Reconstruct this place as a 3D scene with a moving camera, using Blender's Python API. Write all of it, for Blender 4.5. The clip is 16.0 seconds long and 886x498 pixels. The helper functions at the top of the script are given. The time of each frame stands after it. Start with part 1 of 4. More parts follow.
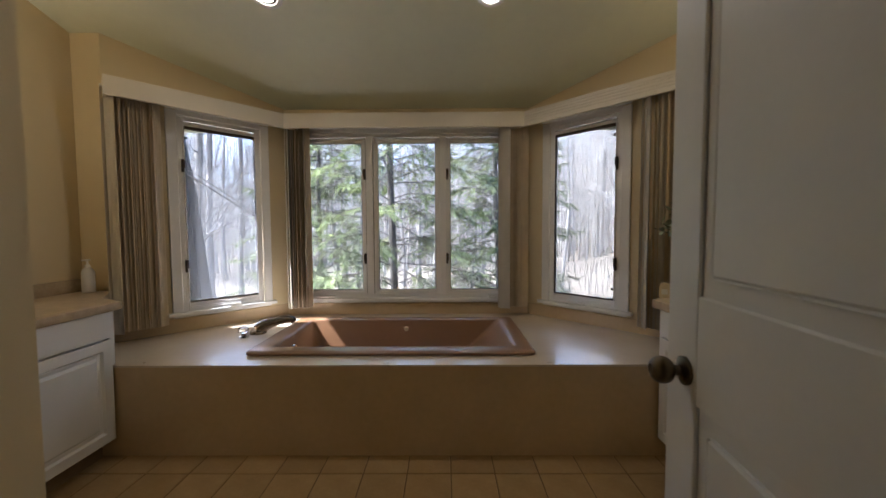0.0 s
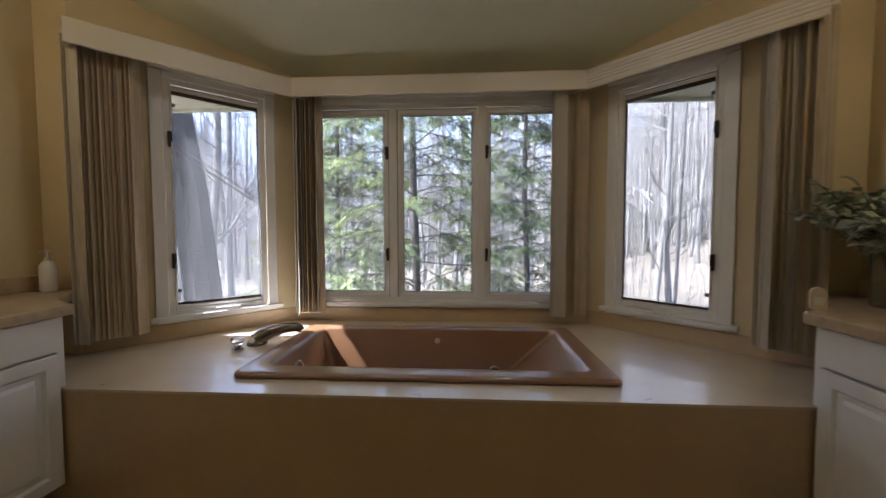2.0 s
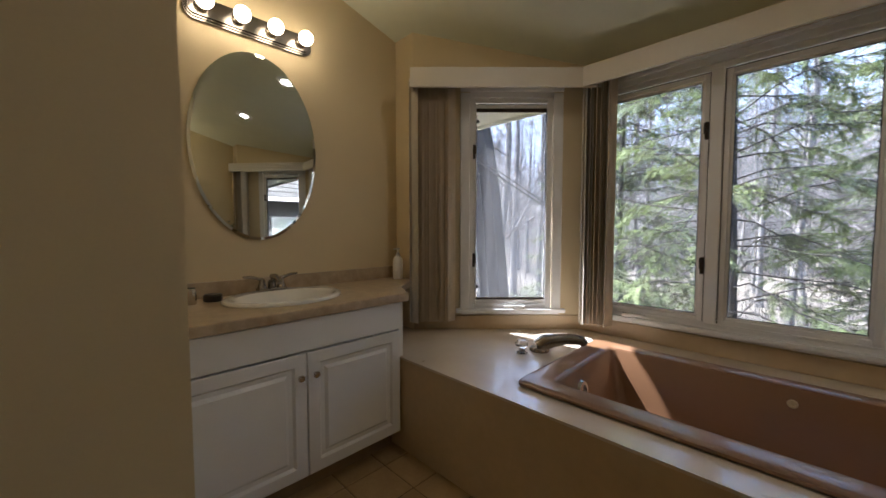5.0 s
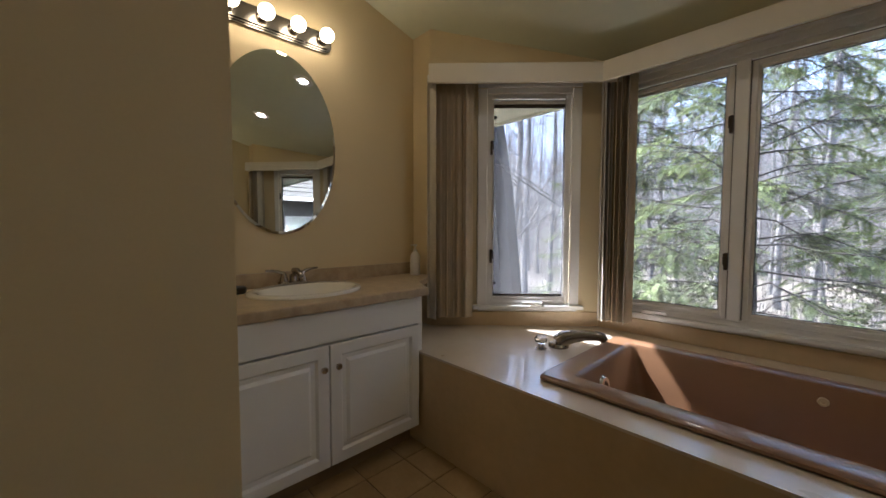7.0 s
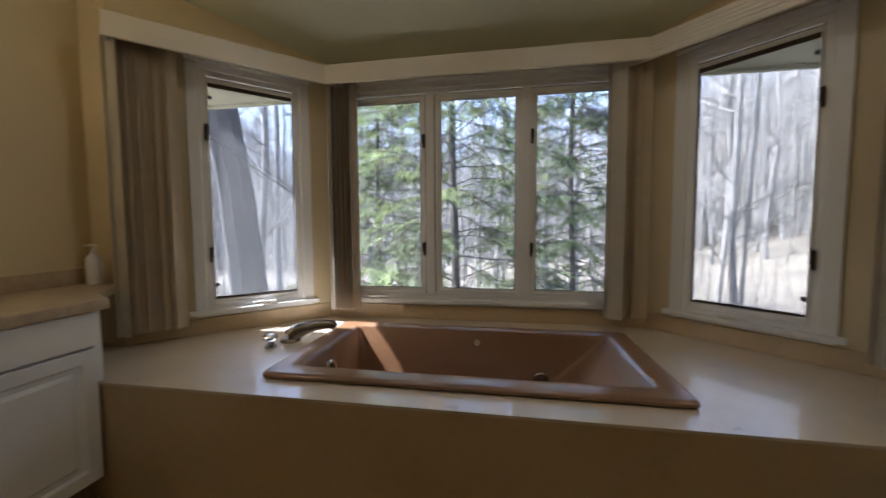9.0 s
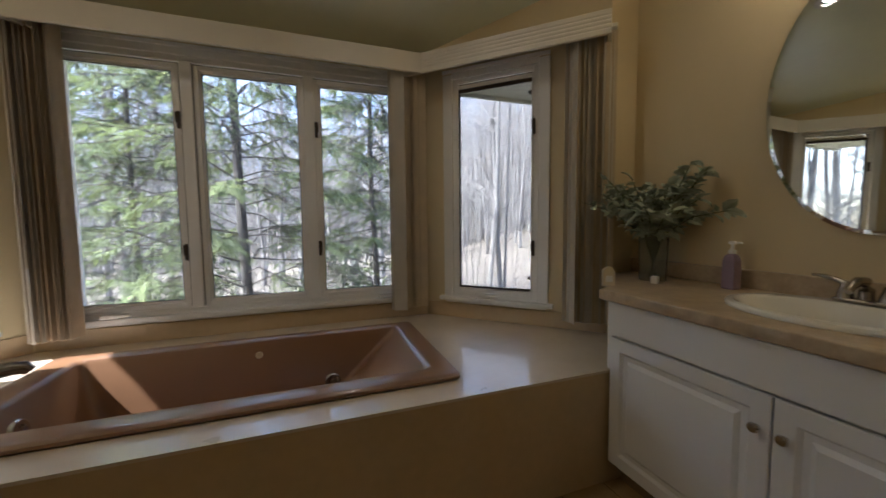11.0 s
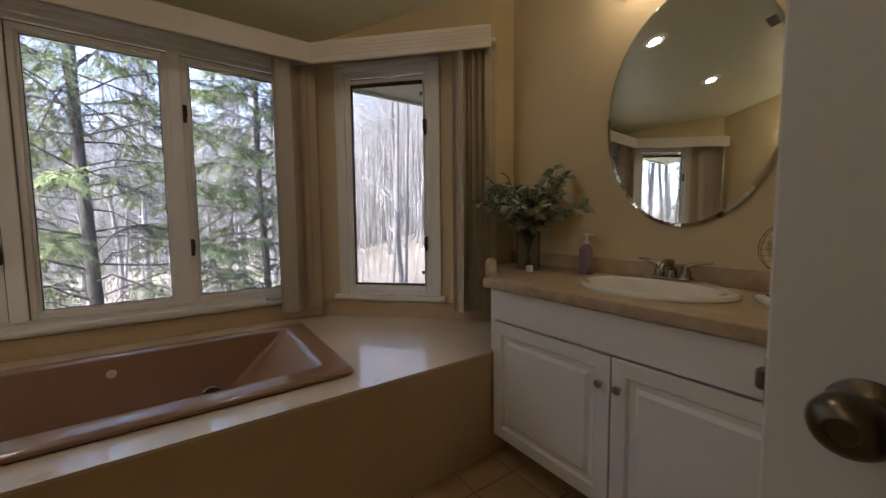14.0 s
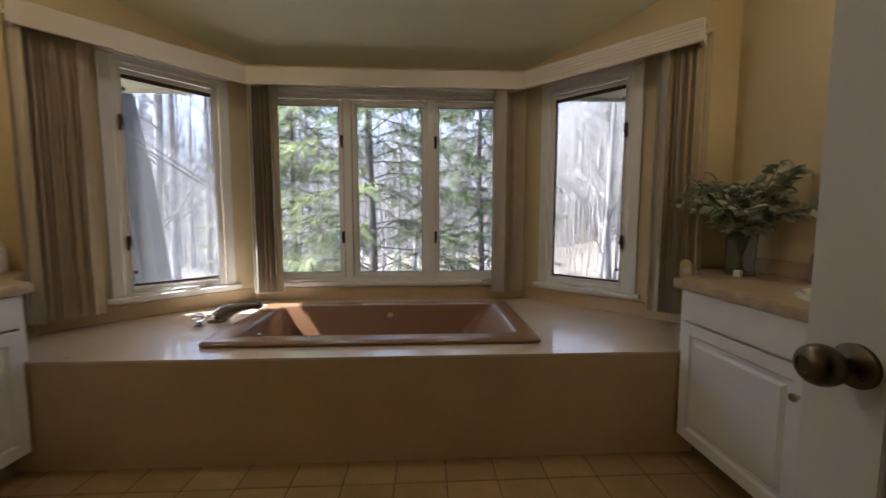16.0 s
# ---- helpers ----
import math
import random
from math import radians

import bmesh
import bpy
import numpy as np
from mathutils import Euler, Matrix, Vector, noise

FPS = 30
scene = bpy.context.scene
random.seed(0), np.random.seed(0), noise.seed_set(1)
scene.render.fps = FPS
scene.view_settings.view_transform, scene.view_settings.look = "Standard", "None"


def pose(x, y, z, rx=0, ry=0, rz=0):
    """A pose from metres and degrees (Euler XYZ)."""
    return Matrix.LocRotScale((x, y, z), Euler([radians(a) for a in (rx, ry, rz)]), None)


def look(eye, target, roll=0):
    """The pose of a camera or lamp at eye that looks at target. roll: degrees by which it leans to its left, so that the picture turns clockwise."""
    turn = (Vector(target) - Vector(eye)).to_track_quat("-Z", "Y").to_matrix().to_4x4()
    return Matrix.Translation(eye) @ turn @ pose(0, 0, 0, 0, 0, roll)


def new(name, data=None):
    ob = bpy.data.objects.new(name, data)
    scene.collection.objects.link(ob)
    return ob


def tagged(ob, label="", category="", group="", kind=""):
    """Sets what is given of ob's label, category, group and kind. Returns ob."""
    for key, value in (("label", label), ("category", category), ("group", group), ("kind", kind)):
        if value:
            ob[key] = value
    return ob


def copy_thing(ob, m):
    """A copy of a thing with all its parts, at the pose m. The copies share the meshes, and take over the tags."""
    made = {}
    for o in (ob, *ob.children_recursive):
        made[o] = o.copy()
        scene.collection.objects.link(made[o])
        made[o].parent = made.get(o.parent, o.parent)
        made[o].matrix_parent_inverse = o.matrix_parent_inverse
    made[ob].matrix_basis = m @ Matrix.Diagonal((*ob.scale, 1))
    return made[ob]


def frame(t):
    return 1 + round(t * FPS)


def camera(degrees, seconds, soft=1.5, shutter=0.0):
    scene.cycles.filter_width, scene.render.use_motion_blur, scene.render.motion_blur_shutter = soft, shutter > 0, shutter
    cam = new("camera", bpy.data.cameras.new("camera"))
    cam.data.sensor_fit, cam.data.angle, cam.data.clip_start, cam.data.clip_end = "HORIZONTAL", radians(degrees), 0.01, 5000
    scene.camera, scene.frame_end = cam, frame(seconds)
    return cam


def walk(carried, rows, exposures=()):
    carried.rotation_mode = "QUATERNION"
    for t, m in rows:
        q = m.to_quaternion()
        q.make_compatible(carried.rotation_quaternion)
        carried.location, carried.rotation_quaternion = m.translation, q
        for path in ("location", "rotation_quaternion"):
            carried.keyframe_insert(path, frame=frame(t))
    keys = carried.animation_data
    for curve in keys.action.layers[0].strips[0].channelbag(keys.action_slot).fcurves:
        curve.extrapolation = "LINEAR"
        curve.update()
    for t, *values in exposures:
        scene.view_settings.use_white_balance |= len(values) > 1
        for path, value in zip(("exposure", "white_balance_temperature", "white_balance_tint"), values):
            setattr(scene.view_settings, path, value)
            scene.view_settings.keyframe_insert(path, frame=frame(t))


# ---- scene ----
cam = camera(101.6, 16.0, shutter=0.5)
PATH = [
    (0, (0.427, 0.308, 1.324), (0.412, 2.305, 1.225), -0.3),
    (0.5, (0.403, 0.456, 1.276), (0.39, 2.454, 1.184), -0.4),
    (1, (0.394, 0.624, 1.271), (0.384, 2.622, 1.172), -0.2),
    (1.5, (0.36, 0.739, 1.254), (0.306, 2.737, 1.167), -0.2),
    (2, (0.272, 0.891, 1.241), (0.155, 2.885, 1.149), -0.1),
    (2.5, (0.189, 0.996, 1.255), (-0.051, 2.979, 1.156), -0.1),
    (3, (0.185, 1.07, 1.263), (-0.389, 2.983, 1.161), -0.3),
    (3.5, (0.151, 1.08, 1.266), (-0.728, 2.874, 1.164), -0.0),
    (4, (0.12, 1.089, 1.271), (-1.011, 2.735, 1.167), 0.0),
    (4.5, (0.109, 1.108, 1.26), (-1.203, 2.615, 1.171), -0.1),
    (5, (0.1, 1.098, 1.28), (-1.313, 2.51, 1.174), -0.0),
    (5.2, (0.097, 1.096, 1.278), (-1.347, 2.480, 1.172), 0),
    (6.1, (0.078, 1.075, 1.262), (-1.413, 2.408, 1.158), 0.05),
    (7.3, (0.062, 1.047, 1.243), (-1.330, 2.483, 1.141), 0.15),
    (7.5, (0.065, 1.045, 1.24), (-1.226, 2.569, 1.139), 0.2),
    (8, (0.09, 1.048, 1.236), (-0.865, 2.8, 1.127), 0.1),
    (8.5, (0.223, 1.079, 1.235), (-0.44, 2.961, 1.112), -0.3),
    (9, (0.261, 1.08, 1.234), (-0.077, 3.048, 1.109), -0.3),
    (9.5, (0.298, 1.079, 1.239), (0.239, 3.074, 1.104), -0.4),
    (10, (0.371, 1.086, 1.249), (0.525, 3.075, 1.103), -0.6),
    (10.2, (0.378, 1.09, 1.247), (0.653, 3.071, 1.100), -0.6),
    (12.3, (0.421, 1.117, 1.215), (1.466, 2.822, 1.064), -0.6),
    (12.5, (0.422, 1.117, 1.214), (1.499, 2.796, 1.063), -0.6),
    (13, (0.424, 1.112, 1.208), (1.551, 2.757, 1.059), -0.6),
    (13.5, (0.418, 1.101, 1.2), (1.574, 2.727, 1.055), -0.6),
    (14, (0.422, 1.046, 1.204), (1.571, 2.677, 1.057), -0.6),
    (14.5, (0.407, 0.965, 1.212), (1.447, 2.668, 1.069), -0.5),
    (15, (0.387, 0.86, 1.212), (1.117, 2.716, 1.064), -0.0),
    (15.5, (0.38, 0.741, 1.212), (0.736, 2.703, 1.056), 0.2),
    (16, (0.35, 0.63, 1.219), (0.452, 2.621, 1.056), 0.1),
]
K = 0.92            # metres for each unit of the plan below
ROOT = Matrix.Diagonal((K, K, K, 1))
walk(cam, [(t, look(Vector(eye) * K, Vector(target) * K, roll)) for t, eye, target, roll in PATH], [(0.0, 3.53, 5260, 15), (1.5, 3.43, 5280, 16), (3.0, 3.29, 5230, 15), (5.0, 3.25, 5300, 15), (9.0, 3.23, 5230, 13), (10.0, 3.18, 5230, 12), (12.5, 3.25, 5430, 17), (14.5, 3.28, 5500, 19), (15.5, 3.41, 5450, 17), (16.0, 3.44, 5450, 16)])

# ---- plan (units of K metres) ----
CX = 0.07           # middle of the bay
YB = 3.69           # inner face of the middle bay wall
BAY = 1.13          # half width of the middle bay wall
XW = 2.20           # vanity walls, each side of the middle
YR = 2.82           # short returns between the bay and the vanity walls
DECK = 0.545
YF = 2.38           # front of the bath deck
TOP = 0.92          # counter height
TH = 0.16


def ceil_z(y):
    return 2.45 + 0.27 * (YB - y)


# ---- world and sun ----
world = bpy.data.worlds.new("sky")
scene.world = world
world.use_nodes = True
wn = world.node_tree
sky = wn.nodes.new("ShaderNodeTexSky")
sky.sky_type = "NISHITA"
sky.sun_disc = False
SUN_EL, SUN_AZ = 53.5, -93.5    # azimuth from +y towards +x
sky.sun_elevation = radians(SUN_EL)
sky.sun_rotation = radians(SUN_AZ)
sky.air_density, sky.dust_density = 0.8, 5.0
wn.nodes["Background"].inputs["Strength"].default_value = 0.15
wn.links.new(sky.outputs[0], wn.nodes["Background"].inputs["Color"])
sun = new("sun", bpy.data.lights.new("sun", "SUN"))
sun.data.energy, sun.data.angle, sun.data.color = 3.2, radians(0.6), (1.0, 0.94, 0.85)
sd = Vector((math.sin(radians(SUN_AZ)) * math.cos(radians(SUN_EL)), math.cos(radians(SUN_AZ)) * math.cos(radians(SUN_EL)), math.sin(radians(SUN_EL))))
sun.matrix_world = look(sd * 40, (0, 0, 0))


# ---- materials ----
def mat(name, color, rough=0.5, metal=0.0, var=0.12, scale=6.0, fine=90.0, bump=0.15, dist=0.002, spec=0.5, coat=0.0, second=None, per=0.0):
    m = bpy.data.materials.new(name)
    m.use_nodes = True
    nt = m.node_tree
    b = nt.nodes["Principled BSDF"]
    b.inputs["Roughness"].default_value, b.inputs["Metallic"].default_value = rough, metal
    b.inputs["Specular IOR Level"].default_value, b.inputs["Coat Weight"].default_value = spec, coat
    b.inputs["Coat Roughness"].default_value = 0.07
    co = nt.nodes.new("ShaderNodeTexCoord")
    n1, n2 = nt.nodes.new("ShaderNodeTexNoise"), nt.nodes.new("ShaderNodeTexNoise")
    for n, s, d in ((n1, scale, 4), (n2, fine, 3)):
        n.inputs["Scale"].default_value, n.inputs["Detail"].default_value = s, d
        nt.links.new(co.outputs["Object"], n.inputs["Vector"])
    ramp = nt.nodes.new("ShaderNodeValToRGB")
    c2 = second or [v * (1 - 2 * var) for v in color]
    ramp.color_ramp.elements[0].position, ramp.color_ramp.elements[1].position = 0.3, 0.7
    ramp.color_ramp.elements[0].color = (*c2[:3], 1)
    ramp.color_ramp.elements[1].color = (*color[:3], 1)
    nt.links.new(n1.outputs["Fac"], ramp.inputs["Fac"])
    mix = nt.nodes.new("ShaderNodeMixRGB")
    mix.blend_type = "MULTIPLY"
    mix.inputs["Fac"].default_value = min(1.0, var * 1.5)
    nt.links.new(ramp.outputs["Color"], mix.inputs["Color1"])
    nt.links.new(n2.outputs["Fac"], mix.inputs["Color2"])
    out = mix.outputs["Color"]
    if per:
        info, hsv, rng = nt.nodes.new("ShaderNodeObjectInfo"), nt.nodes.new("ShaderNodeHueSaturation"), nt.nodes.new("ShaderNodeMapRange")
        rng.inputs["To Min"].default_value, rng.inputs["To Max"].default_value = 1 - per, 1 + per
        nt.links.new(info.outputs["Random"], rng.inputs["Value"])
        nt.links.new(rng.outputs["Result"], hsv.inputs["Value"])
        nt.links.new(out, hsv.inputs["Color"])
        out = hsv.outputs["Color"]
    nt.links.new(out, b.inputs["Base Color"])
    rr = nt.nodes.new("ShaderNodeMapRange")
    rr.inputs["To Min"].default_value, rr.inputs["To Max"].default_value = max(0.02, rough * 0.8), min(1.0, rough * 1.2)
    nt.links.new(n1.outputs["Fac"], rr.inputs["Value"])
    nt.links.new(rr.outputs["Result"], b.inputs["Roughness"])
    if bump:
        bp = nt.nodes.new("ShaderNodeBump")
        bp.inputs["Strength"].default_value, bp.inputs["Distance"].default_value = bump, dist
        nt.links.new(n2.outputs["Fac"], bp.inputs["Height"])
        nt.links.new(bp.outputs["Normal"], b.inputs["Normal"])
    return m


def let_through(m, color, share=0.4):
    """Let some light through thin foliage."""
    nt = m.node_tree
    tr, mx = nt.nodes.new("ShaderNodeBsdfTranslucent"), nt.nodes.new("ShaderNodeMixShader")
    tr.inputs["Color"].default_value = (*color, 1)
    mx.inputs["Fac"].default_value = share
    nt.links.new(nt.nodes["Principled BSDF"].outputs[0], mx.inputs[1])
    nt.links.new(tr.outputs[0], mx.inputs[2])
    nt.links.new(mx.outputs[0], nt.nodes["Material Output"].inputs["Surface"])


def glow(name, color, strength):
    m = bpy.data.materials.new(name)
    m.use_nodes = True
    b = m.node_tree.nodes["Principled BSDF"]
    b.inputs["Base Color"].default_value = (0.9, 0.88, 0.82, 1)
    b.inputs["Emission Color"].default_value = (*color, 1)
    b.inputs["Emission Strength"].default_value = strength
    return m


def pane_mat(name, dust, ior=1.3):
    """Thin window glass: clear, mirrored at a slant, with a little dust on it."""
    m = bpy.data.materials.new(name)
    m.use_nodes = True
    nt = m.node_tree
    nt.nodes.remove(nt.nodes["Principled BSDF"])
    out = nt.nodes["Material Output"]
    clear, gloss, film = nt.nodes.new("ShaderNodeBsdfTransparent"), nt.nodes.new("ShaderNodeBsdfGlossy"), nt.nodes.new("ShaderNodeBsdfTranslucent")
    gloss.inputs["Roughness"].default_value = 0.01
    clear.inputs["Color"].default_value = (0.94, 0.96, 0.95, 1)
    fr = nt.nodes.new("ShaderNodeFresnel")
    fr.inputs["IOR"].default_value = ior
    a, c = nt.nodes.new("ShaderNodeMixShader"), nt.nodes.new("ShaderNodeMixShader")
    no = nt.nodes.new("ShaderNodeTexNoise")
    no.inputs["Scale"].default_value = 5.0
    mr = nt.nodes.new("ShaderNodeMapRange")
    mr.inputs["To Min"].default_value, mr.inputs["To Max"].default_value = dust * 0.5, dust * 1.5
    nt.links.new(no.outputs["Fac"], mr.inputs["Value"])
    nt.links.new(mr.outputs["Result"], a.inputs["Fac"])
    nt.links.new(clear.outputs[0], a.inputs[1])
    nt.links.new(film.outputs[0], a.inputs[2])
    nt.links.new(fr.outputs[0], c.inputs["Fac"])
    nt.links.new(a.outputs[0], c.inputs[1])
    nt.links.new(gloss.outputs[0], c.inputs[2])
    nt.links.new(c.outputs[0], out.inputs["Surface"])
    return m


WALL = mat("cream_wall_paint", (0.72, 0.60, 0.37), 0.55, var=0.03, scale=1.5, fine=160, bump=0.12, dist=0.001)
CEIL = mat("ceiling_paint", (0.80, 0.82, 0.65), 0.38, var=0.04, scale=1.2, fine=14, bump=0.10, dist=0.006)
WHITE = mat("white_woodwork_paint", (0.86, 0.85, 0.83), 0.4, var=0.03, scale=3, fine=120, bump=0.05)
CABW = mat("white_cabinet_paint", (0.82, 0.82, 0.82), 0.42, var=0.02, scale=3, fine=120, bump=0.04)
DOORW = mat("white_door_paint", (0.78, 0.78, 0.78), 0.45, var=0.03, scale=3, fine=70, bump=0.06)
VAL = mat("cream_valance_paint", (0.78, 0.72, 0.60), 0.45, var=0.03, scale=4, fine=100, bump=0.05)
MARBLE = mat("cream_cultured_marble", (0.77, 0.68, 0.55), 0.3, var=0.06, scale=3.5, fine=24, bump=0.02, coat=1.0, second=(0.68, 0.58, 0.44))
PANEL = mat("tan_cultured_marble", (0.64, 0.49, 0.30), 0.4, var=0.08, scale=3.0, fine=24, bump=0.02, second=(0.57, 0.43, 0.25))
TILE = mat("tan_floor_tile", (0.47, 0.33, 0.16), 0.32, var=0.14, scale=9, fine=60, bump=0.12, second=(0.40, 0.27, 0.12), per=0.10)
GROUT = mat("brown_grout", (0.24, 0.16, 0.08), 0.85, var=0.15, scale=20, fine=200, bump=0.3)
TUB = mat("terracotta_tub_acrylic", (0.265, 0.135, 0.062), 0.34, var=0.04, scale=2, fine=60, bump=0.01, spec=0.9, coat=0.6)
LAM = mat("beige_laminate", (0.60, 0.48, 0.32), 0.35, var=0.18, scale=14, fine=70, bump=0.03, second=(0.44, 0.33, 0.21))
TOE = mat("brown_toe_kick", (0.30, 0.22, 0.13), 0.6, var=0.1, scale=8)
PORC = mat("bone_porcelain", (0.84, 0.82, 0.77), 0.1, var=0.02, scale=3, fine=50, bump=0.0, coat=0.5)
NICK = mat("brushed_nickel", (0.37, 0.335, 0.30), 0.24, metal=1.0, var=0.08, scale=20, fine=200, bump=0.03)
SATIN = mat("satin_nickel", (0.60, 0.57, 0.53), 0.2, metal=1.0, var=0.04, bump=0.0)
CHROME = mat("chrome", (0.75, 0.75, 0.75), 0.08, metal=1.0, var=0.02, bump=0.0)
BRASS = mat("antique_brass", (0.17, 0.14, 0.095), 0.3, metal=1.0, var=0.1, scale=25, fine=150, bump=0.04)
BLACK = mat("black_plastic", (0.02, 0.02, 0.02), 0.35, var=0.1, bump=0.02)
BRONZE = mat("bronze_hardware", (0.07, 0.05, 0.035), 0.45, var=0.15, metal=0.4, bump=0.05)
# grey for the fan motor and the drawn shadow gap round each sash
GREY = mat("gap_shade_and_motor_grey", (0.20, 0.19, 0.18), 0.6, var=0.1, bump=0.0)
WHITEP = mat("white_plastic", (0.78, 0.76, 0.72), 0.3, var=0.02, bump=0.0)
BEIGEP = mat("beige_plastic", (0.70, 0.60, 0.42), 0.35, var=0.03, bump=0.0)
LILAC = mat("lilac_plastic", (0.32, 0.24, 0.33), 0.2, var=0.05, bump=0.0)
BLADE = mat("smoky_fan_plastic", (0.20, 0.175, 0.14), 0.22, var=0.05, bump=0.0)
_n = BLADE.node_tree
_c, _x = _n.nodes.new("ShaderNodeBsdfTransparent"), _n.nodes.new("ShaderNodeMixShader")
_x.inputs["Fac"].default_value = 0.6
_n.links.new(_n.nodes["Principled BSDF"].outputs[0], _x.inputs[1])
_n.links.new(_c.outputs[0], _x.inputs[2])
_n.links.new(_x.outputs[0], _n.nodes["Material Output"].inputs["Surface"])
VANE = mat("taupe_blind_fabric", (0.80, 0.67, 0.48), 0.8, var=0.10, scale=12, fine=240, bump=0.25, per=0.22)
VANE_W = mat("warm_tan_blind_fabric", (0.82, 0.70, 0.50), 0.8, var=0.08, scale=12, fine=240, bump=0.25, per=0.08)
VANE_L = mat("cream_blind_fabric", (0.80, 0.75, 0.65), 0.75, var=0.06, scale=12, fine=240, bump=0.2, per=0.05)
for _m, _k in ((VANE, (0.60, 0.48, 0.32)), (VANE_W, (0.66, 0.54, 0.36)), (VANE_L, (0.74, 0.68, 0.56))):
    let_through(_m, _k, 0.4)
LEAF = mat("sage_leaf", (0.46, 0.50, 0.38), 0.5, var=0.15, scale=25, fine=60, bump=0.1, second=(0.27, 0.32, 0.22), per=0.3)
STEM = mat("green_stem", (0.12, 0.14, 0.06), 0.6, var=0.2)
SOFFIT = mat("soffit_paint", (0.38, 0.38, 0.30), 0.6, var=0.08, scale=5)
SHINGLE = mat("grey_shingle", (0.15, 0.135, 0.125), 0.9, var=0.25, scale=8, fine=60, bump=0.5, dist=0.01)
SIDING = mat("grey_siding", (0.16, 0.155, 0.15), 0.7, var=0.08, scale=4)
BARK = mat("grey_bark", (0.29, 0.265, 0.24), 0.9, var=0.25, scale=7, fine=45, bump=0.8, dist=0.02)
BARKD = mat("dark_spruce_bark", (0.11, 0.094, 0.078), 0.9, var=0.25, scale=9, fine=50, bump=0.8, dist=0.02)
# distance haze is painted into these two paler bark colours
WOODS_E = mat("hazed_hillside_bark", (0.42, 0.39, 0.35), 0.9, var=0.2, scale=0.4, fine=5, bump=0.0)
WOODS = mat("hazed_far_bark", (0.56, 0.525, 0.475), 0.9, var=0.2, scale=0.4, fine=5, bump=0.0)
NEEDLE = mat("spruce_needles", (0.225, 0.27, 0.09), 0.85, var=0.2, scale=1.6, fine=12, bump=0.0, second=(0.075, 0.095, 0.05))
let_through(NEEDLE, (0.19, 0.225, 0.08), 0.28)
LITTER = mat("leaf_litter", (0.165, 0.14, 0.10), 0.95, var=0.3, scale=0.6, fine=9, bump=0.6, dist=0.05, second=(0.13, 0.105, 0.08))
# the near trunk's shade is put into this darkened bark colour
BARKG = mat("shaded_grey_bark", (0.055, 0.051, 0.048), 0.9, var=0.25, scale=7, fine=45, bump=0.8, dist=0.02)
GLASS = pane_mat("window_glass", 0.006)
GLASS_D = pane_mat("dusty_window_glass", 0.014)
SCREEN = bpy.data.materials.new("grey_insect_mesh")
SCREEN.use_nodes = True
_n = SCREEN.node_tree
_n.nodes.remove(_n.nodes["Principled BSDF"])
_c, _d, _w, _x = (_n.nodes.new(q) for q in ("ShaderNodeBsdfTransparent", "ShaderNodeBsdfTranslucent", "ShaderNodeBsdfDiffuse", "ShaderNodeMixShader"))
_y = _n.nodes.new("ShaderNodeAddShader")
_d.inputs["Color"].default_value = (0.05, 0.05, 0.05, 1)
_w.inputs["Color"].default_value = (0.06, 0.06, 0.06, 1)
_x.inputs["Fac"].default_value = 0.16
_n.links.new(_d.outputs[0], _y.inputs[0])
_n.links.new(_w.outputs[0], _y.inputs[1])
_n.links.new(_c.outputs[0], _x.inputs[1])
_n.links.new(_y.outputs[0], _x.inputs[2])
_n.links.new(_x.outputs[0], _n.nodes["Material Output"].inputs["Surface"])
VGLASS = pane_mat("vase_glass", 0.16, 1.1)
BULB = glow("lit_globe_bulb", (1.0, 0.75, 0.42), 1.8)
SPOT = glow("lit_recessed_bulb", (1.0, 0.84, 0.62), 15.0)
MIRROR = bpy.data.materials.new("mirror_silver")
MIRROR.use_nodes = True
_b = MIRROR.node_tree.nodes["Principled BSDF"]
_b.inputs["Base Color"].default_value = (0.80, 0.83, 0.78, 1)
_b.inputs["Metallic"].default_value, _b.inputs["Roughness"].default_value = 1.0, 0.012
VASE = bpy.data.materials.new("clear_vase_glass")
VASE.use_nodes = True
_b = VASE.node_tree.nodes["Principled BSDF"]
_b.inputs["Base Color"].default_value = (0.93, 0.95, 0.95, 1)
_b.inputs["Roughness"].default_value, _b.inputs["IOR"].default_value, _b.inputs["Transmission Weight"].default_value = 0.04, 1.4, 1.0


# ---- mesh helpers ----
def box(bm, x0, x1, y0, y1, z0, z1, bev=0.0, seg=1):
    r = bmesh.ops.create_cube(bm, size=1.0, matrix=Matrix.Translation(((x0 + x1) / 2, (y0 + y1) / 2, (z0 + z1) / 2)) @ Matrix.Diagonal((abs(x1 - x0), abs(y1 - y0), abs(z1 - z0), 1)))
    if bev:
        es = {e for v in r["verts"] for e in v.link_edges}
        bmesh.ops.bevel(bm, geom=list(es), offset=bev, segments=seg, affect="EDGES", profile=0.6)
    return bm


def prism(bm, pts, z0, z1=None):
    """An upright prism on a plan polygon; without z1 its top follows the ceiling."""
    lo = [bm.verts.new((x, y, z0)) for x, y in pts]
    hi = [bm.verts.new((x, y, ceil_z(y) + 0.02 if z1 is None else z1)) for x, y in pts]
    n = len(pts)
    bm.faces.new(lo[::-1])
    bm.faces.new(hi)
    for i in range(n):
        bm.faces.new((lo[i], lo[(i + 1) % n], hi[(i + 1) % n], hi[i]))
    return bm


